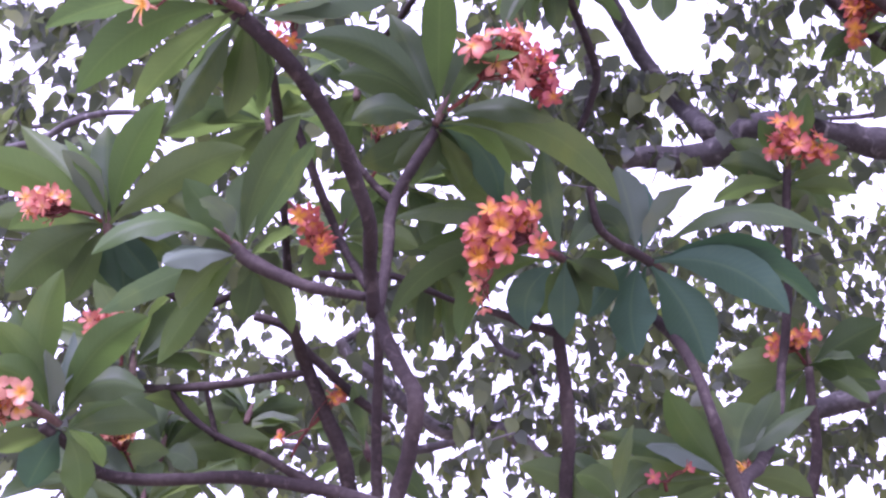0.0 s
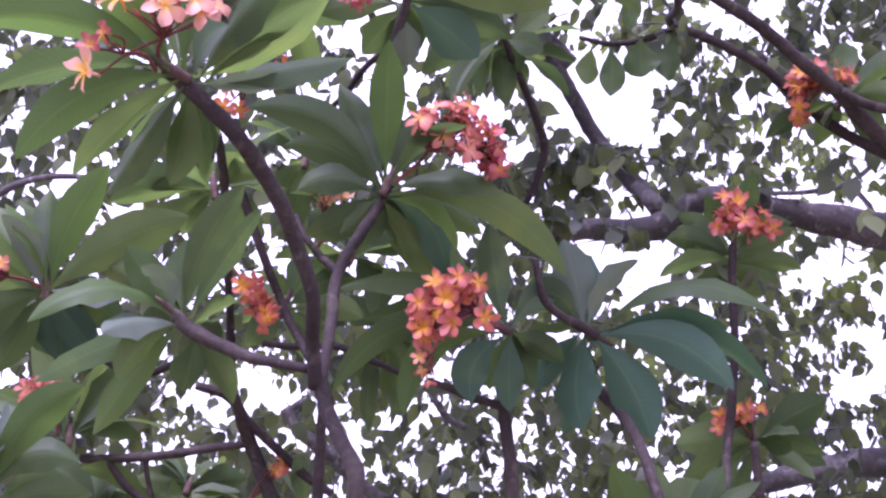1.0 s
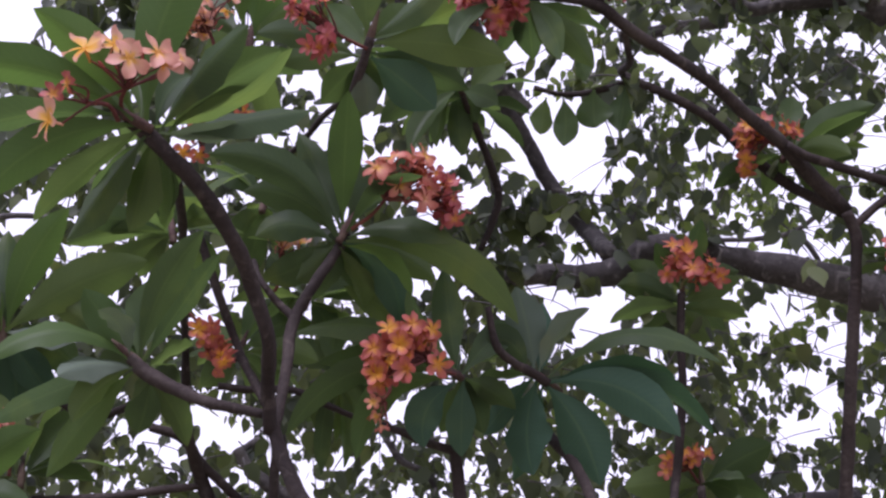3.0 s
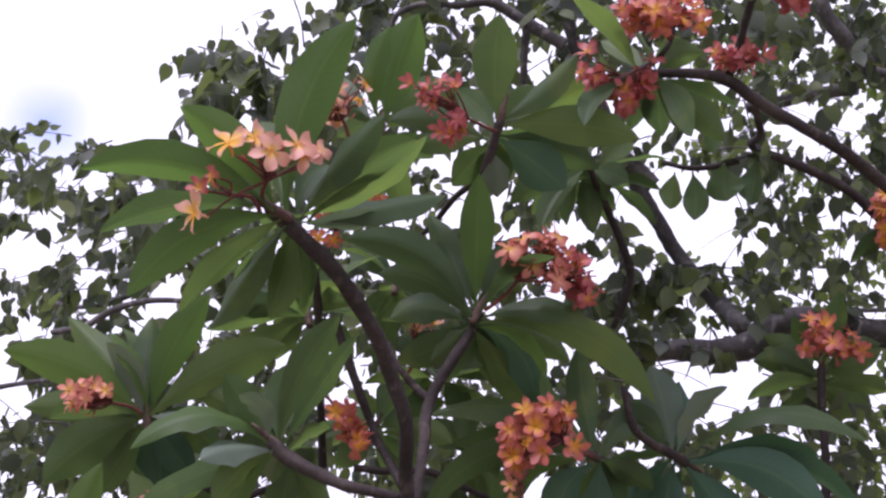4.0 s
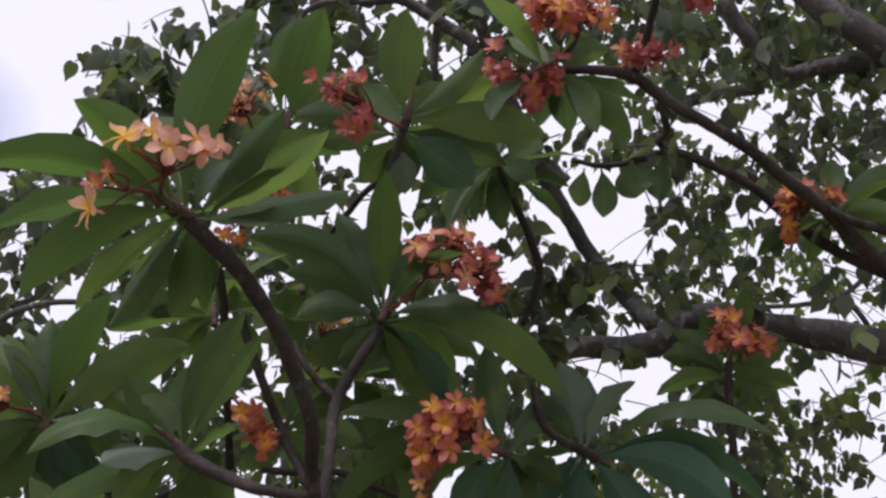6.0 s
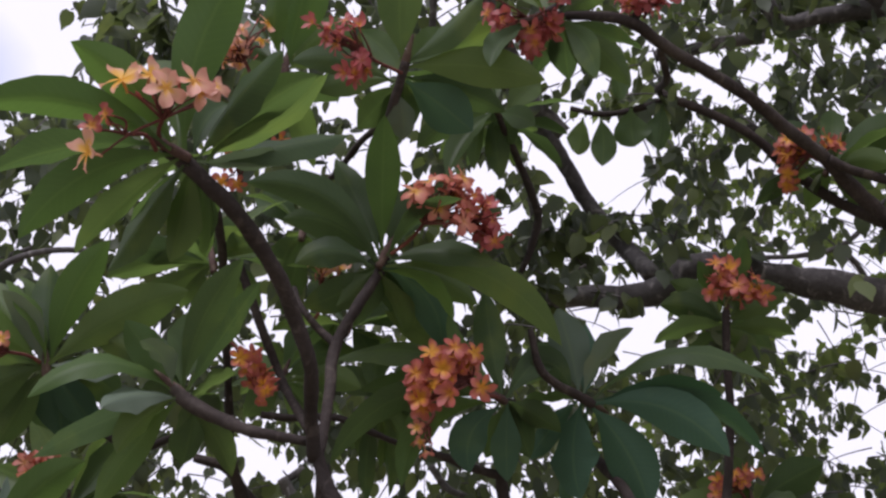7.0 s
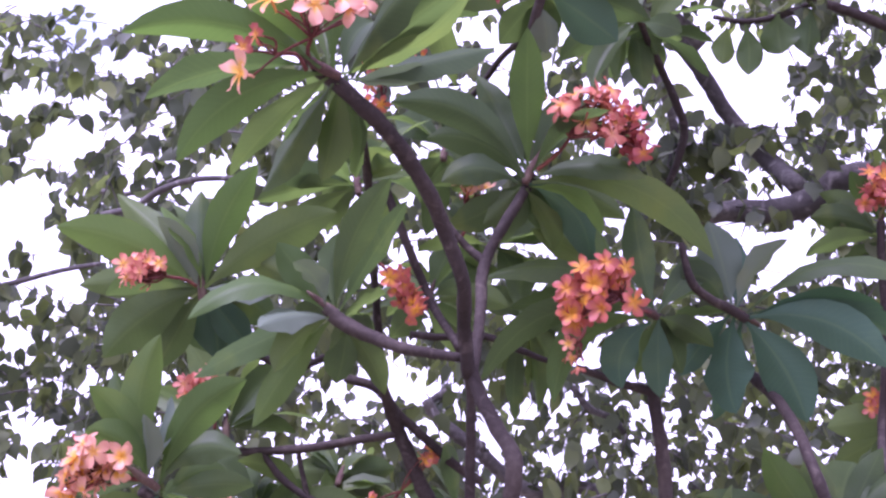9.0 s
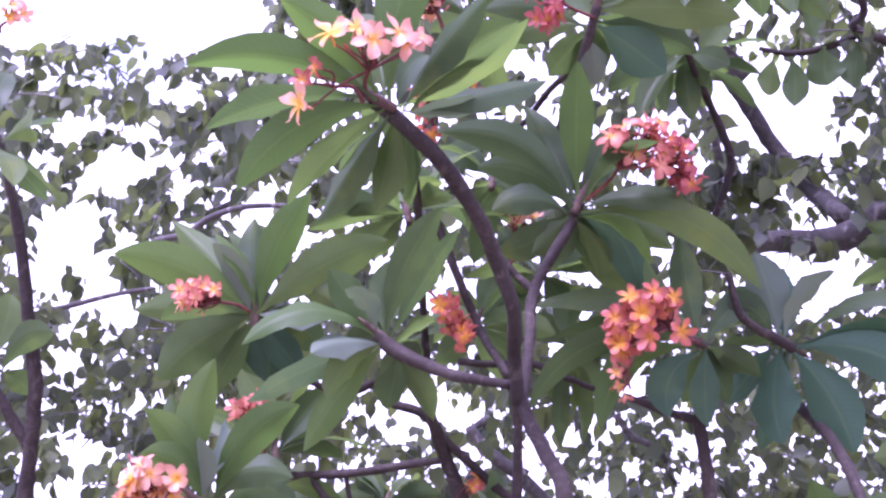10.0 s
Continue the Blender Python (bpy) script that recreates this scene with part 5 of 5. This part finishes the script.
rosette(tree, (-0.394, 3.103, 2.095), 0.07, [(-0.556, 3.254, 2.183, 0.064, -79), (-0.480, 3.304, 2.051, 0.072, 38), (-0.308, 3.304, 2.081, 0.064, -67), (-0.237, 3.228, 1.965, 0.057, -40), (-0.584, 3.261, 2.183, 0.065, 9), (-0.421, 3.309, 2.033, 0.049, -2), (-0.530, 3.200, 2.269, 0.059, 12), (-0.293, 3.324, 2.037, 0.051, -32), (-0.408, 2.882, 2.226, 0.061, 49), (-0.589, 3.166, 1.990, 0.050, 8), (-0.498, 3.264, 2.039, 0.062, -63)], 66)
rosette(tree, (-0.441, 2.798, 2.581), 0.07, [(-0.272, 2.908, 2.697, 0.084, -84), (-0.333, 3.007, 2.544, 0.077, -52), (-0.572, 3.012, 2.546, 0.077, 39), (-0.232, 2.670, 2.508, 0.065, -76), (-0.393, 2.912, 2.762, 0.077, 46), (-0.602, 2.962, 2.654, 0.069, 82), (-0.577, 2.963, 2.593, 0.060, 25), (-0.381, 3.033, 2.481, 0.051, -6), (-0.265, 2.723, 2.424, 0.053, -1), (-0.338, 2.853, 2.403, 0.053, -7), (-0.308, 2.803, 2.727, 0.047, -16), (-0.485, 2.598, 2.598, 0.055, -9), (-0.632, 2.739, 2.501, 0.061, -28), (-0.322, 2.585, 2.515, 0.047, -53)], 67)
rosette(tree, (-0.202, 2.827, 2.517), 0.07, [(-0.334, 2.962, 2.654, 0.077, -74), (-0.080, 2.961, 2.653, 0.077, 78), (-0.125, 3.055, 2.451, 0.077, -35), (-0.289, 3.050, 2.465, 0.069, 30), (-0.200, 2.937, 2.708, 0.077, 8), (-0.036, 3.000, 2.542, 0.069, -71), (-0.033, 2.988, 2.575, 0.069, 24), (-0.205, 2.989, 2.392, 0.049, -61), (-0.082, 2.965, 2.570, 0.056, 41), (-0.139, 3.015, 2.526, 0.055, 39), (-0.257, 2.994, 2.427, 0.048, -7), (-0.183, 2.993, 2.326, 0.064, 38), (-0.239, 2.990, 2.307, 0.052, 30), (-0.198, 3.013, 2.434, 0.054, 13)], 68)
rosette(tree, (-0.273, 2.744, 2.695), 0.07, [(-0.393, 2.861, 2.870, 0.069, -67), (-0.155, 2.887, 2.816, 0.069, 86), (-0.215, 2.962, 2.654, 0.069, -32), (-0.423, 2.937, 2.708, 0.069, 57), (-0.208, 2.864, 2.904, 0.057, 31), (-0.042, 2.818, 2.728, 0.065, -13), (-0.173, 2.989, 2.706, 0.066, 14), (-0.050, 2.801, 2.733, 0.068, 18), (-0.301, 2.935, 2.785, 0.059, -28), (-0.222, 2.924, 2.823, 0.058, 18), (-0.451, 2.648, 2.649, 0.057, 24), (-0.152, 2.808, 2.859, 0.066, 8)], 69)
rosette(tree, (-0.385, 2.643, 2.912), 0.07, [(-0.274, 2.766, 3.072, 0.077, 83), (-0.535, 2.767, 3.073, 0.077, -82), (-0.334, 2.858, 2.877, 0.077, -30), (-0.475, 2.861, 2.870, 0.077, 21), (-0.230, 2.499, 2.796, 0.065, -85), (-0.379, 2.748, 3.113, 0.077, 18), (-0.442, 2.582, 3.165, 0.064, -44), (-0.321, 2.786, 3.050, 0.045, 46), (-0.549, 2.694, 3.041, 0.063, -15), (-0.437, 2.848, 2.957, 0.056, -24), (-0.232, 2.806, 3.002, 0.060, -19), (-0.266, 2.537, 2.744, 0.047, 38), (-0.225, 2.746, 3.029, 0.048, 40), (-0.448, 2.775, 2.740, 0.068, 23)], 70)

# ---- the fig tree behind: limbs, twigs and hanging heart-shaped leaves ----
# the camera's axes and place at 7.5 s; the crown is fitted to this view
RIGHT, AHEAD, ABOVE = Vector((1, 0, 0)), Vector((0, math.cos(radians(25)), math.sin(radians(25)))), Vector((0, -math.sin(radians(25)), math.cos(radians(25))))
EYE = Vector((0, 0, 1.6))


def crown_point(a, b, d):
    """A point of the crown on a camera view ray: a across, b up, d metres out."""
    return EYE + (AHEAD + RIGHT * a + ABOVE * b) * d


fig = new("fig_tree")
fig.matrix_basis = Matrix.Translation((1.9, 4.4, 0))
tagged(fig, "tall fig tree with grey limbs and hanging heart-shaped leaves", "tree")


def fig_limb(rows, d, name="limb"):
    """rows of (a, b, radius, extra distance)."""
    pts = [(*crown_point(a, b, d + e), r) for a, b, r, e in rows]
    v, f = tube_data(pts, 10, 6, 0.10, d)
    return mesh_object(name, v, f, FIG_BARK, fig)


fig_limb([(0.055, -0.038, 0.0231, 0.00), (0.103, -0.034, 0.0347, 0.00), (0.150, -0.035, 0.0405, 0.00), (0.174, -0.028, 0.0462, 0.00), (0.189, -0.014, 0.0433, 0.00), (0.212, -0.009, 0.0405, 0.00), (0.246, -0.014, 0.0376, 0.00), (0.284, -0.023, 0.0462, 0.00), (0.322, -0.030, 0.0549, 0.00), (0.373, -0.042, 0.0607, 0.00), (0.436, -0.057, 0.0722, 0.00), (0.508, -0.095, 0.0867, 0.00)], 3.70)
fig_limb([(0.163, -0.016, 0.0300, -0.30), (0.138, 0.010, 0.0320, 0.00), (0.113, 0.040, 0.0290, 0.00), (0.093, 0.074, 0.0270, 0.00), (0.075, 0.106, 0.0290, 0.00), (0.060, 0.139, 0.0280, 0.00), (0.048, 0.168, 0.0270, 0.00), (0.034, 0.201, 0.0260, 0.00), (0.022, 0.239, 0.0240, 0.00), (0.015, 0.281, 0.0210, 0.00)], 4.10)
fig_limb([(0.091, 0.103, 0.0281, 0.00), (0.070, 0.124, 0.0281, 0.00), (0.050, 0.139, 0.0219, 0.00), (0.027, 0.153, 0.0187, 0.00), (-0.011, 0.167, 0.0141, 0.00)], 4.00)
fig_limb([(0.017, 0.225, 0.0211, 0.00), (-0.002, 0.237, 0.0197, 0.00), (-0.026, 0.252, 0.0183, 0.00), (-0.043, 0.263, 0.0155, 0.00), (-0.074, 0.262, 0.0112, 0.00), (-0.113, 0.262, 0.0098, 0.00), (-0.128, 0.254, 0.0084, 0.00), (-0.135, 0.232, 0.0070, 0.00), (-0.143, 0.208, 0.0056, 0.00)], 3.60)
fig_limb([(0.019, 0.322, 0.0134, 0.00), (0.009, 0.293, 0.0134, 0.00), (-0.004, 0.264, 0.0134, 0.00), (-0.015, 0.239, 0.0134, 0.00), (-0.019, 0.195, 0.0119, 0.00), (-0.027, 0.157, 0.0104, 0.00)], 3.80)
fig_limb([(-0.123, 0.296, 0.0104, 0.00), (-0.098, 0.265, 0.0104, 0.00), (-0.074, 0.235, 0.0119, 0.00), (-0.055, 0.206, 0.0104, 0.00)], 3.80)
fig_limb([(0.229, 0.259, 0.0244, 0.00), (0.242, 0.234, 0.0274, 0.00), (0.261, 0.214, 0.0274, 0.00), (0.274, 0.195, 0.0244, 0.00), (0.307, 0.199, 0.0274, 0.00), (0.336, 0.203, 0.0335, 0.00), (0.393, 0.212, 0.0396, 0.00)], 3.90)
fig_limb([(0.250, 0.328, 0.0309, 0.00), (0.281, 0.278, 0.0365, 0.00), (0.309, 0.253, 0.0394, 0.00), (0.346, 0.228, 0.0478, 0.00), (0.401, 0.193, 0.0562, 0.00)], 3.60)
fig_limb([(0.169, 0.167, 0.0197, 0.00), (0.193, 0.171, 0.0230, 0.00), (0.227, 0.178, 0.0230, 0.00), (0.260, 0.182, 0.0230, 0.00)], 4.20)
fig_limb([(-0.108, -0.229, 0.0250, 0.00), (-0.084, -0.252, 0.0250, 0.00), (-0.060, -0.267, 0.0250, 0.00), (-0.031, -0.262, 0.0234, 0.00), (-0.007, -0.267, 0.0281, 0.00), (0.017, -0.290, 0.0375, 0.00), (0.041, -0.310, 0.0406, 0.00), (0.079, -0.325, 0.0469, 0.00)], 4.00)
fig_limb([(-0.151, -0.185, 0.0187, 0.00), (-0.142, -0.200, 0.0219, 0.00), (-0.123, -0.217, 0.0234, 0.00), (-0.103, -0.229, 0.0250, 0.00)], 4.00)
fig_limb([(-0.131, -0.177, 0.0164, 0.00), (-0.144, -0.187, 0.0197, 0.00), (-0.147, -0.199, 0.0197, 0.00)], 4.20)
fig_limb([(-0.203, -0.278, 0.0131, 0.00), (-0.154, -0.281, 0.0148, 0.00), (-0.105, -0.284, 0.0164, 0.00), (-0.070, -0.279, 0.0164, 0.00), (-0.036, -0.269, 0.0164, 0.00)], 4.20)
fig_limb([(0.232, -0.256, 0.0213, 0.00), (0.260, -0.247, 0.0335, 0.00), (0.288, -0.239, 0.0396, 0.00), (0.325, -0.232, 0.0457, 0.00), (0.381, -0.228, 0.0548, 0.00)], 3.90)
fig_limb([(0.302, 0.059, 0.0168, 0.00), (0.279, 0.071, 0.0168, 0.00), (0.260, 0.090, 0.0168, 0.00), (0.247, 0.110, 0.0151, 0.00)], 4.30)
fig_limb([(-0.437, 0.007, 0.0103, 0.00), (-0.408, 0.002, 0.0103, 0.00), (-0.378, 0.006, 0.0120, 0.00), (-0.353, 0.015, 0.0120, 0.00)], 4.40)
fig_limb([(-0.551, -0.080, 0.0096, 0.00), (-0.514, -0.073, 0.0096, 0.00), (-0.477, -0.065, 0.0082, 0.00), (-0.435, -0.059, 0.0068, 0.00)], 3.50)
fig_limb([(-0.433, -0.017, 0.0090, 0.00), (-0.402, -0.011, 0.0103, 0.00), (-0.381, 0.001, 0.0103, 0.00), (-0.350, 0.010, 0.0090, 0.00), (-0.310, 0.010, 0.0077, 0.00)], 3.30)
fig_limb([(0.044, 0.097, 0.0152, 0.00), (0.058, 0.064, 0.0152, 0.00), (0.065, 0.036, 0.0152, 0.00), (0.062, 0.008, 0.0137, 0.00), (0.048, -0.019, 0.0122, 0.00)], 3.90)
fig_limb([(0.246, -0.004, 0.0090, 0.00), (0.293, -0.002, 0.0108, 0.00), (0.322, 0.005, 0.0108, 0.00), (0.341, 0.020, 0.0108, 0.00), (0.360, 0.043, 0.0108, 0.00)], 4.60, "twig")
fig_limb([(0.322, 0.005, 0.0108, 0.00), (0.341, -0.019, 0.0108, 0.00), (0.350, -0.038, 0.0090, 0.00)], 4.60, "twig")
fig_limb([(-0.233, 0.303, 0.0030, 0.00), (-0.220, 0.277, 0.0030, 0.00), (-0.210, 0.248, 0.0030, 0.00), (-0.208, 0.228, 0.0030, 0.00)], 3.90, "twig")
fig_limb([(-0.025, -0.176, 0.0131, 0.00), (-0.011, -0.195, 0.0131, 0.00), (0.009, -0.205, 0.0115, 0.00), (0.023, -0.235, 0.0098, 0.00)], 4.20, "twig")
fig_limb([(-0.112, -0.170, 0.0082, 0.00), (-0.108, -0.204, 0.0082, 0.00)], 4.20, "twig")
fig_trunk = [(1.62, 3.60, 2.62, 0.11), (1.85, 3.9, 2.1, 0.16), (1.9, 4.2, 1.2, 0.2), (1.9, 4.4, -0.1, 0.27)]
mesh_object("trunk", *tube_data(fig_trunk, 14, 8, 0.1), FIG_BARK, fig)

# heart-shaped leaf with a drip tip, hanging along -z, one unit long
FIG_V = [(0, 0, 0), (0.19, 0.03, 0.04), (0.33, 0.04, -0.12), (0.38, 0.03, -0.34), (0.31, 0.03, -0.60), (0.13, 0.05, -0.85), (0, 0.09, -1.1),
         (-0.13, 0.05, -0.85), (-0.31, 0.03, -0.60), (-0.38, 0.03, -0.34), (-0.33, 0.04, -0.12), (-0.19, 0.03, 0.04), (0, -0.03, -0.35), (0, -0.01, -0.7)]
FIG_F = [(0, 12, 2, 1), (12, 3, 2), (12, 4, 3), (12, 13, 4), (13, 5, 4), (13, 6, 5), (13, 7, 6), (13, 8, 7), (12, 8, 13), (12, 9, 8), (12, 10, 9), (0, 11, 10, 12)]
FIG_NP = np.array(FIG_V)

# openings cut along the camera's view to show sky through the crown: (a, b, radius)
GAPS = []
GAPS += [(0.103, 0.081, 0.032), (0.136, 0.072, 0.027), (0.070, 0.096, 0.016), (0.158, 0.098, 0.016), (0.127, -0.059, 0.014), (0.143, -0.076, 0.011), (0.096, -0.076, 0.016), (0.079, -0.119, 0.014), (-0.169, -0.171, 0.020), (-0.214, -0.185, 0.014), (0.265, -0.007, 0.014), (0.303, -0.009, 0.013), (0.189, -0.080, 0.013), (-0.097, -0.028, 0.011), (-0.145, 0.053, 0.008), (0.350, -0.095, 0.018), (0.331, -0.057, 0.011), (-0.021, 0.081, 0.008), (0.326, -0.163, 0.021), (0.349, -0.144, 0.014), (0.301, -0.149, 0.010), (0.331, -0.197, 0.011), (0.351, 0.097, 0.016), (0.388, 0.074, 0.018), (0.387, 0.107, 0.014)]
GAPS += [(0.336, 0.015, 0.015), (0.293, -0.002, 0.011), (0.312, -0.064, 0.014), (0.341, -0.123, 0.017), (0.362, -0.076, 0.016), (0.270, -0.078, 0.011), (0.293, -0.133, 0.011), (0.331, -0.004, 0.015), (0.362, -0.007, 0.012), (0.246, 0.181, 0.009), (0.308, 0.167, 0.011), (0.155, -0.009, 0.011), (0.124, 0.000, 0.009), (0.215, 0.008, 0.008), (-0.165, -0.167, 0.014), (-0.136, -0.165, 0.007), (-0.210, -0.187, 0.009), (-0.040, -0.235, 0.011), (-0.016, -0.245, 0.008), (0.027, -0.243, 0.009), (-0.064, -0.195, 0.009), (-0.102, -0.180, 0.007), (-0.174, -0.301, 0.010), (-0.135, -0.299, 0.005), (0.085, -0.280, 0.010)]
GAPS += [(0.104, -0.044, 0.017), (0.128, -0.021, 0.011), (0.132, -0.087, 0.010), (0.298, -0.305, 0.013), (0.288, -0.247, 0.010), (0.137, -0.231, 0.009), (0.180, -0.236, 0.007), (-0.080, -0.274, 0.006), (-0.076, -0.299, 0.007), (-0.419, -0.293, 0.014), (0.105, 0.068, 0.020), (0.132, 0.076, 0.012), (-0.493, -0.018, 0.021), (-0.473, -0.034, 0.015), (-0.507, 0.012, 0.014), (-0.516, -0.260, 0.027), (-0.484, 0.041, 0.013), (-0.396, 0.042, 0.014), (-0.516, -0.000, 0.027), (-0.534, -0.041, 0.020), (-0.565, -0.122, 0.014), (-0.438, 0.053, 0.016), (-0.396, 0.061, 0.009), (-0.079, 0.245, 0.008), (-0.089, 0.220, 0.008)]
GAPS += [(0.100, 0.280, 0.017), (0.143, 0.267, 0.009), (0.212, 0.162, 0.012), (0.249, 0.154, 0.012), (0.093, 0.164, 0.014), (-0.002, 0.204, 0.009)]
GAPS += [(0.165, -0.062, 0.018), (0.150, -0.085, 0.013), (0.200, -0.095, 0.010), (0.120, -0.062, 0.018)]
GAPS = [(a, b, r * (0.85 if a > 0.23 and b < -0.03 else 1.0)) for a, b, r in GAPS]
rng = random.Random(5)


def open_sky(a, b, slack=1.0):
    for ga, gb, gr in GAPS:
        if math.hypot(a - ga, b - gb) < slack * gr * (0.92 + 0.25 * noise.noise(Vector((a * 30, b * 30, 1)))):
            return True
    # ragged upper left edge of the crown, as the camera sees it
    edge = 0.172 if a < -0.43 else 0.150 if a < -0.33 else 0.250 if a < -0.24 else 0.268 if a < -0.19 else 0.9
    return b > edge + 0.012 * noise.noise(Vector((a * 25, 3, 2)))


def scatter(count, d0, d1, size0, size1, a0, a1, b0, b1, per, spread, thin, slack=1.0):
    """Twigs, each with leaves hanging along it."""
    verts, faces, twigs, tf, singles = [], [], [], [], []
    made = 0
    while made < count:
        a, b, d = rng.uniform(a0, a1), rng.uniform(b0, b1), rng.uniform(d0, d1)
        n1 = noise.noise(Vector((a * 9, b * 9, d * 0.8)))
        made += 1
        if n1 < thin - 0.25 * rng.random() or open_sky(a, b, slack):
            continue
        p = crown_point(a, b, d)
        way = Vector((rng.gauss(0, 1), rng.gauss(0, 0.6), rng.gauss(-0.25, 0.5))).normalized()
        reach = spread * rng.uniform(0.6, 1.3)
        bend = Vector((0, 0, -0.25 * reach))
        end = p + way * reach + bend - EYE
        if open_sky(end.dot(RIGHT) / end.dot(AHEAD), end.dot(ABOVE) / end.dot(AHEAD), slack):
            continue
        hung, last = [], 0.0
        for k in range(per):
            s = (k + rng.random()) / per
            q = p + way * reach * s + bend * s * s + Vector((rng.gauss(0, 1), rng.gauss(0, 1), rng.gauss(0, 0.7))) * 0.02
            rel = q - EYE
            dd = rel.dot(AHEAD)
            if open_sky(rel.dot(RIGHT) / dd, rel.dot(ABOVE) / dd, slack):
                continue
            last = s
            size = rng.uniform(size0, size1)
            m = Euler((rng.gauss(0, 0.55), rng.gauss(0, 0.5), rng.uniform(0, 6.28))).to_matrix()
            m4 = Matrix.Translation(q) @ m.to_4x4() @ Matrix.Scale(size, 4)
            hung.append((m4, (FIG_NP * size) @ np.array(m).T + np.array(q)))
        if len(hung) < 0.3 * per:
            continue
        for m4, w in hung:
            if d0 < 4.0 and len(singles) < 280 and rng.random() < 0.25:
                singles.append(m4)
                continue
            base = len(verts)
            verts.extend(map(tuple, w))
            faces.extend([tuple(i + base for i in t) for t in FIG_F])
        pts = [(*(p + way * reach * s + bend * s * s), 0.0032 * (1 - 0.6 * s)) for s in (0, 0.35 * last, 0.7 * last, last)]
        v, f = tube_data(pts, 4, 2, 0.0)
        base = len(twigs)
        twigs.extend(v)
        tf.extend([tuple(i + base for i in q) for q in f])
    return verts, faces, twigs, tf, singles


def crown(label, *args, mat=FIG_LEAF):
    v, f, tv, tf, singles = scatter(*args)
    c = mesh_object("foliage", v, f, mat, fig, label=label)
    c["kind"] = "stuff"
    t = mesh_object("twig", tv, tf, FIG_BARK, fig)
    t["kind"] = "stuff"
    if singles:
        one = mesh_object("leaf", FIG_V, FIG_F, FIG_LEAF_ONE, fig)
        data = one.data
        for k, m in enumerate(singles):
            ob = one if k == 0 else new("leaf", data)
            ob.parent = fig
            ob.matrix_parent_inverse = fig.matrix_basis.inverted()
            ob.matrix_basis = m


crown("broad leaves on the outer sprays of the crown", 13, 3.4, 3.7, 0.072, 0.102, -0.325, -0.20, 0.155, 0.262, 6, 0.16, -1.0)
# near crown, then the middle and the far, paler one with small leaves
crown("hanging heart-shaped green leaves", 1200, 3.4, 4.4, 0.045, 0.078, -0.66, 0.62, -0.30, 0.42, 9, 0.22, -0.32)
crown("hanging heart-shaped leaves, dull green", 1150, 4.4, 5.6, 0.045, 0.080, -0.66, 0.62, -0.30, 0.42, 9, 0.26, -0.34)
crown("small light green leaves high in the crown", 480, 5.2, 6.4, 0.04, 0.065, 0.08, 0.60, -0.18, 0.25, 14, 0.30, -0.30, mat=FIG_LEAF_LIGHT)
crown("leaves at the top of the crown", 75, 3.6, 5.0, 0.05, 0.085, -0.16, 0.34, 0.20, 0.40, 9, 0.22, -0.6)
crown("dense dark leaves of the upper crown", 60, 3.9, 5.4, 0.05, 0.085, 0.12, 0.62, 0.08, 0.42, 9, 0.24, -0.5)
crown("leafy lower side of the crown", 170, 3.7, 5.2, 0.05, 0.085, -0.66, -0.28, -0.30, 0.14, 9, 0.24, -0.6)
crown("dark leaves hanging round the grey limbs", 26, 3.6, 4.3, 0.055, 0.085, 0.03, 0.14, -0.04, 0.035, 8, 0.16, -1.0)
# sunlight here is in the lighter leaf colour
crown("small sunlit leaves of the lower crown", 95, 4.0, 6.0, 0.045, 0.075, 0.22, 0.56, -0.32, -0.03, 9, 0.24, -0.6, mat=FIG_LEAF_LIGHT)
crown("fine far leaves low in the crown", 330, 5.0, 6.4, 0.045, 0.07, -0.34, 0.50, -0.32, -0.06, 10, 0.28, -0.6, 0.55)


def hanging_leaf(a, b, d, size, spin):
    """One leaf hanging from a bare twig at the crown's edge."""
    ob = mesh_object("leaf", FIG_V, FIG_F, FIG_LEAF_ONE, fig)
    ob.matrix_basis = Matrix.Translation(crown_point(a, b, d)) @ Euler((rng.gauss(0, 0.3), rng.gauss(0, 0.3), spin)).to_matrix().to_4x4() @ Matrix.Scale(size, 4)


# a bare twig with a few leaves out beyond the crown's edge
fig_limb([(-0.190, 0.300, 0.0040, 0.00), (-0.215, 0.316, 0.0034, 0.00), (-0.245, 0.312, 0.0030, 0.00), (-0.272, 0.326, 0.0026, 0.00), (-0.298, 0.324, 0.0018, 0.00)], 3.90, "twig")
for a, b, size in ((-0.299, 0.323, 0.085), (-0.285, 0.320, 0.080), (-0.272, 0.326, 0.060), (-0.226, 0.328, 0.110), (-0.212, 0.322, 0.105), (-0.196, 0.318, 0.110), (-0.184, 0.312, 0.100), (-0.204, 0.330, 0.100)):
    hanging_leaf(a, b, 3.9, size, rng.uniform(-0.6, 0.6))
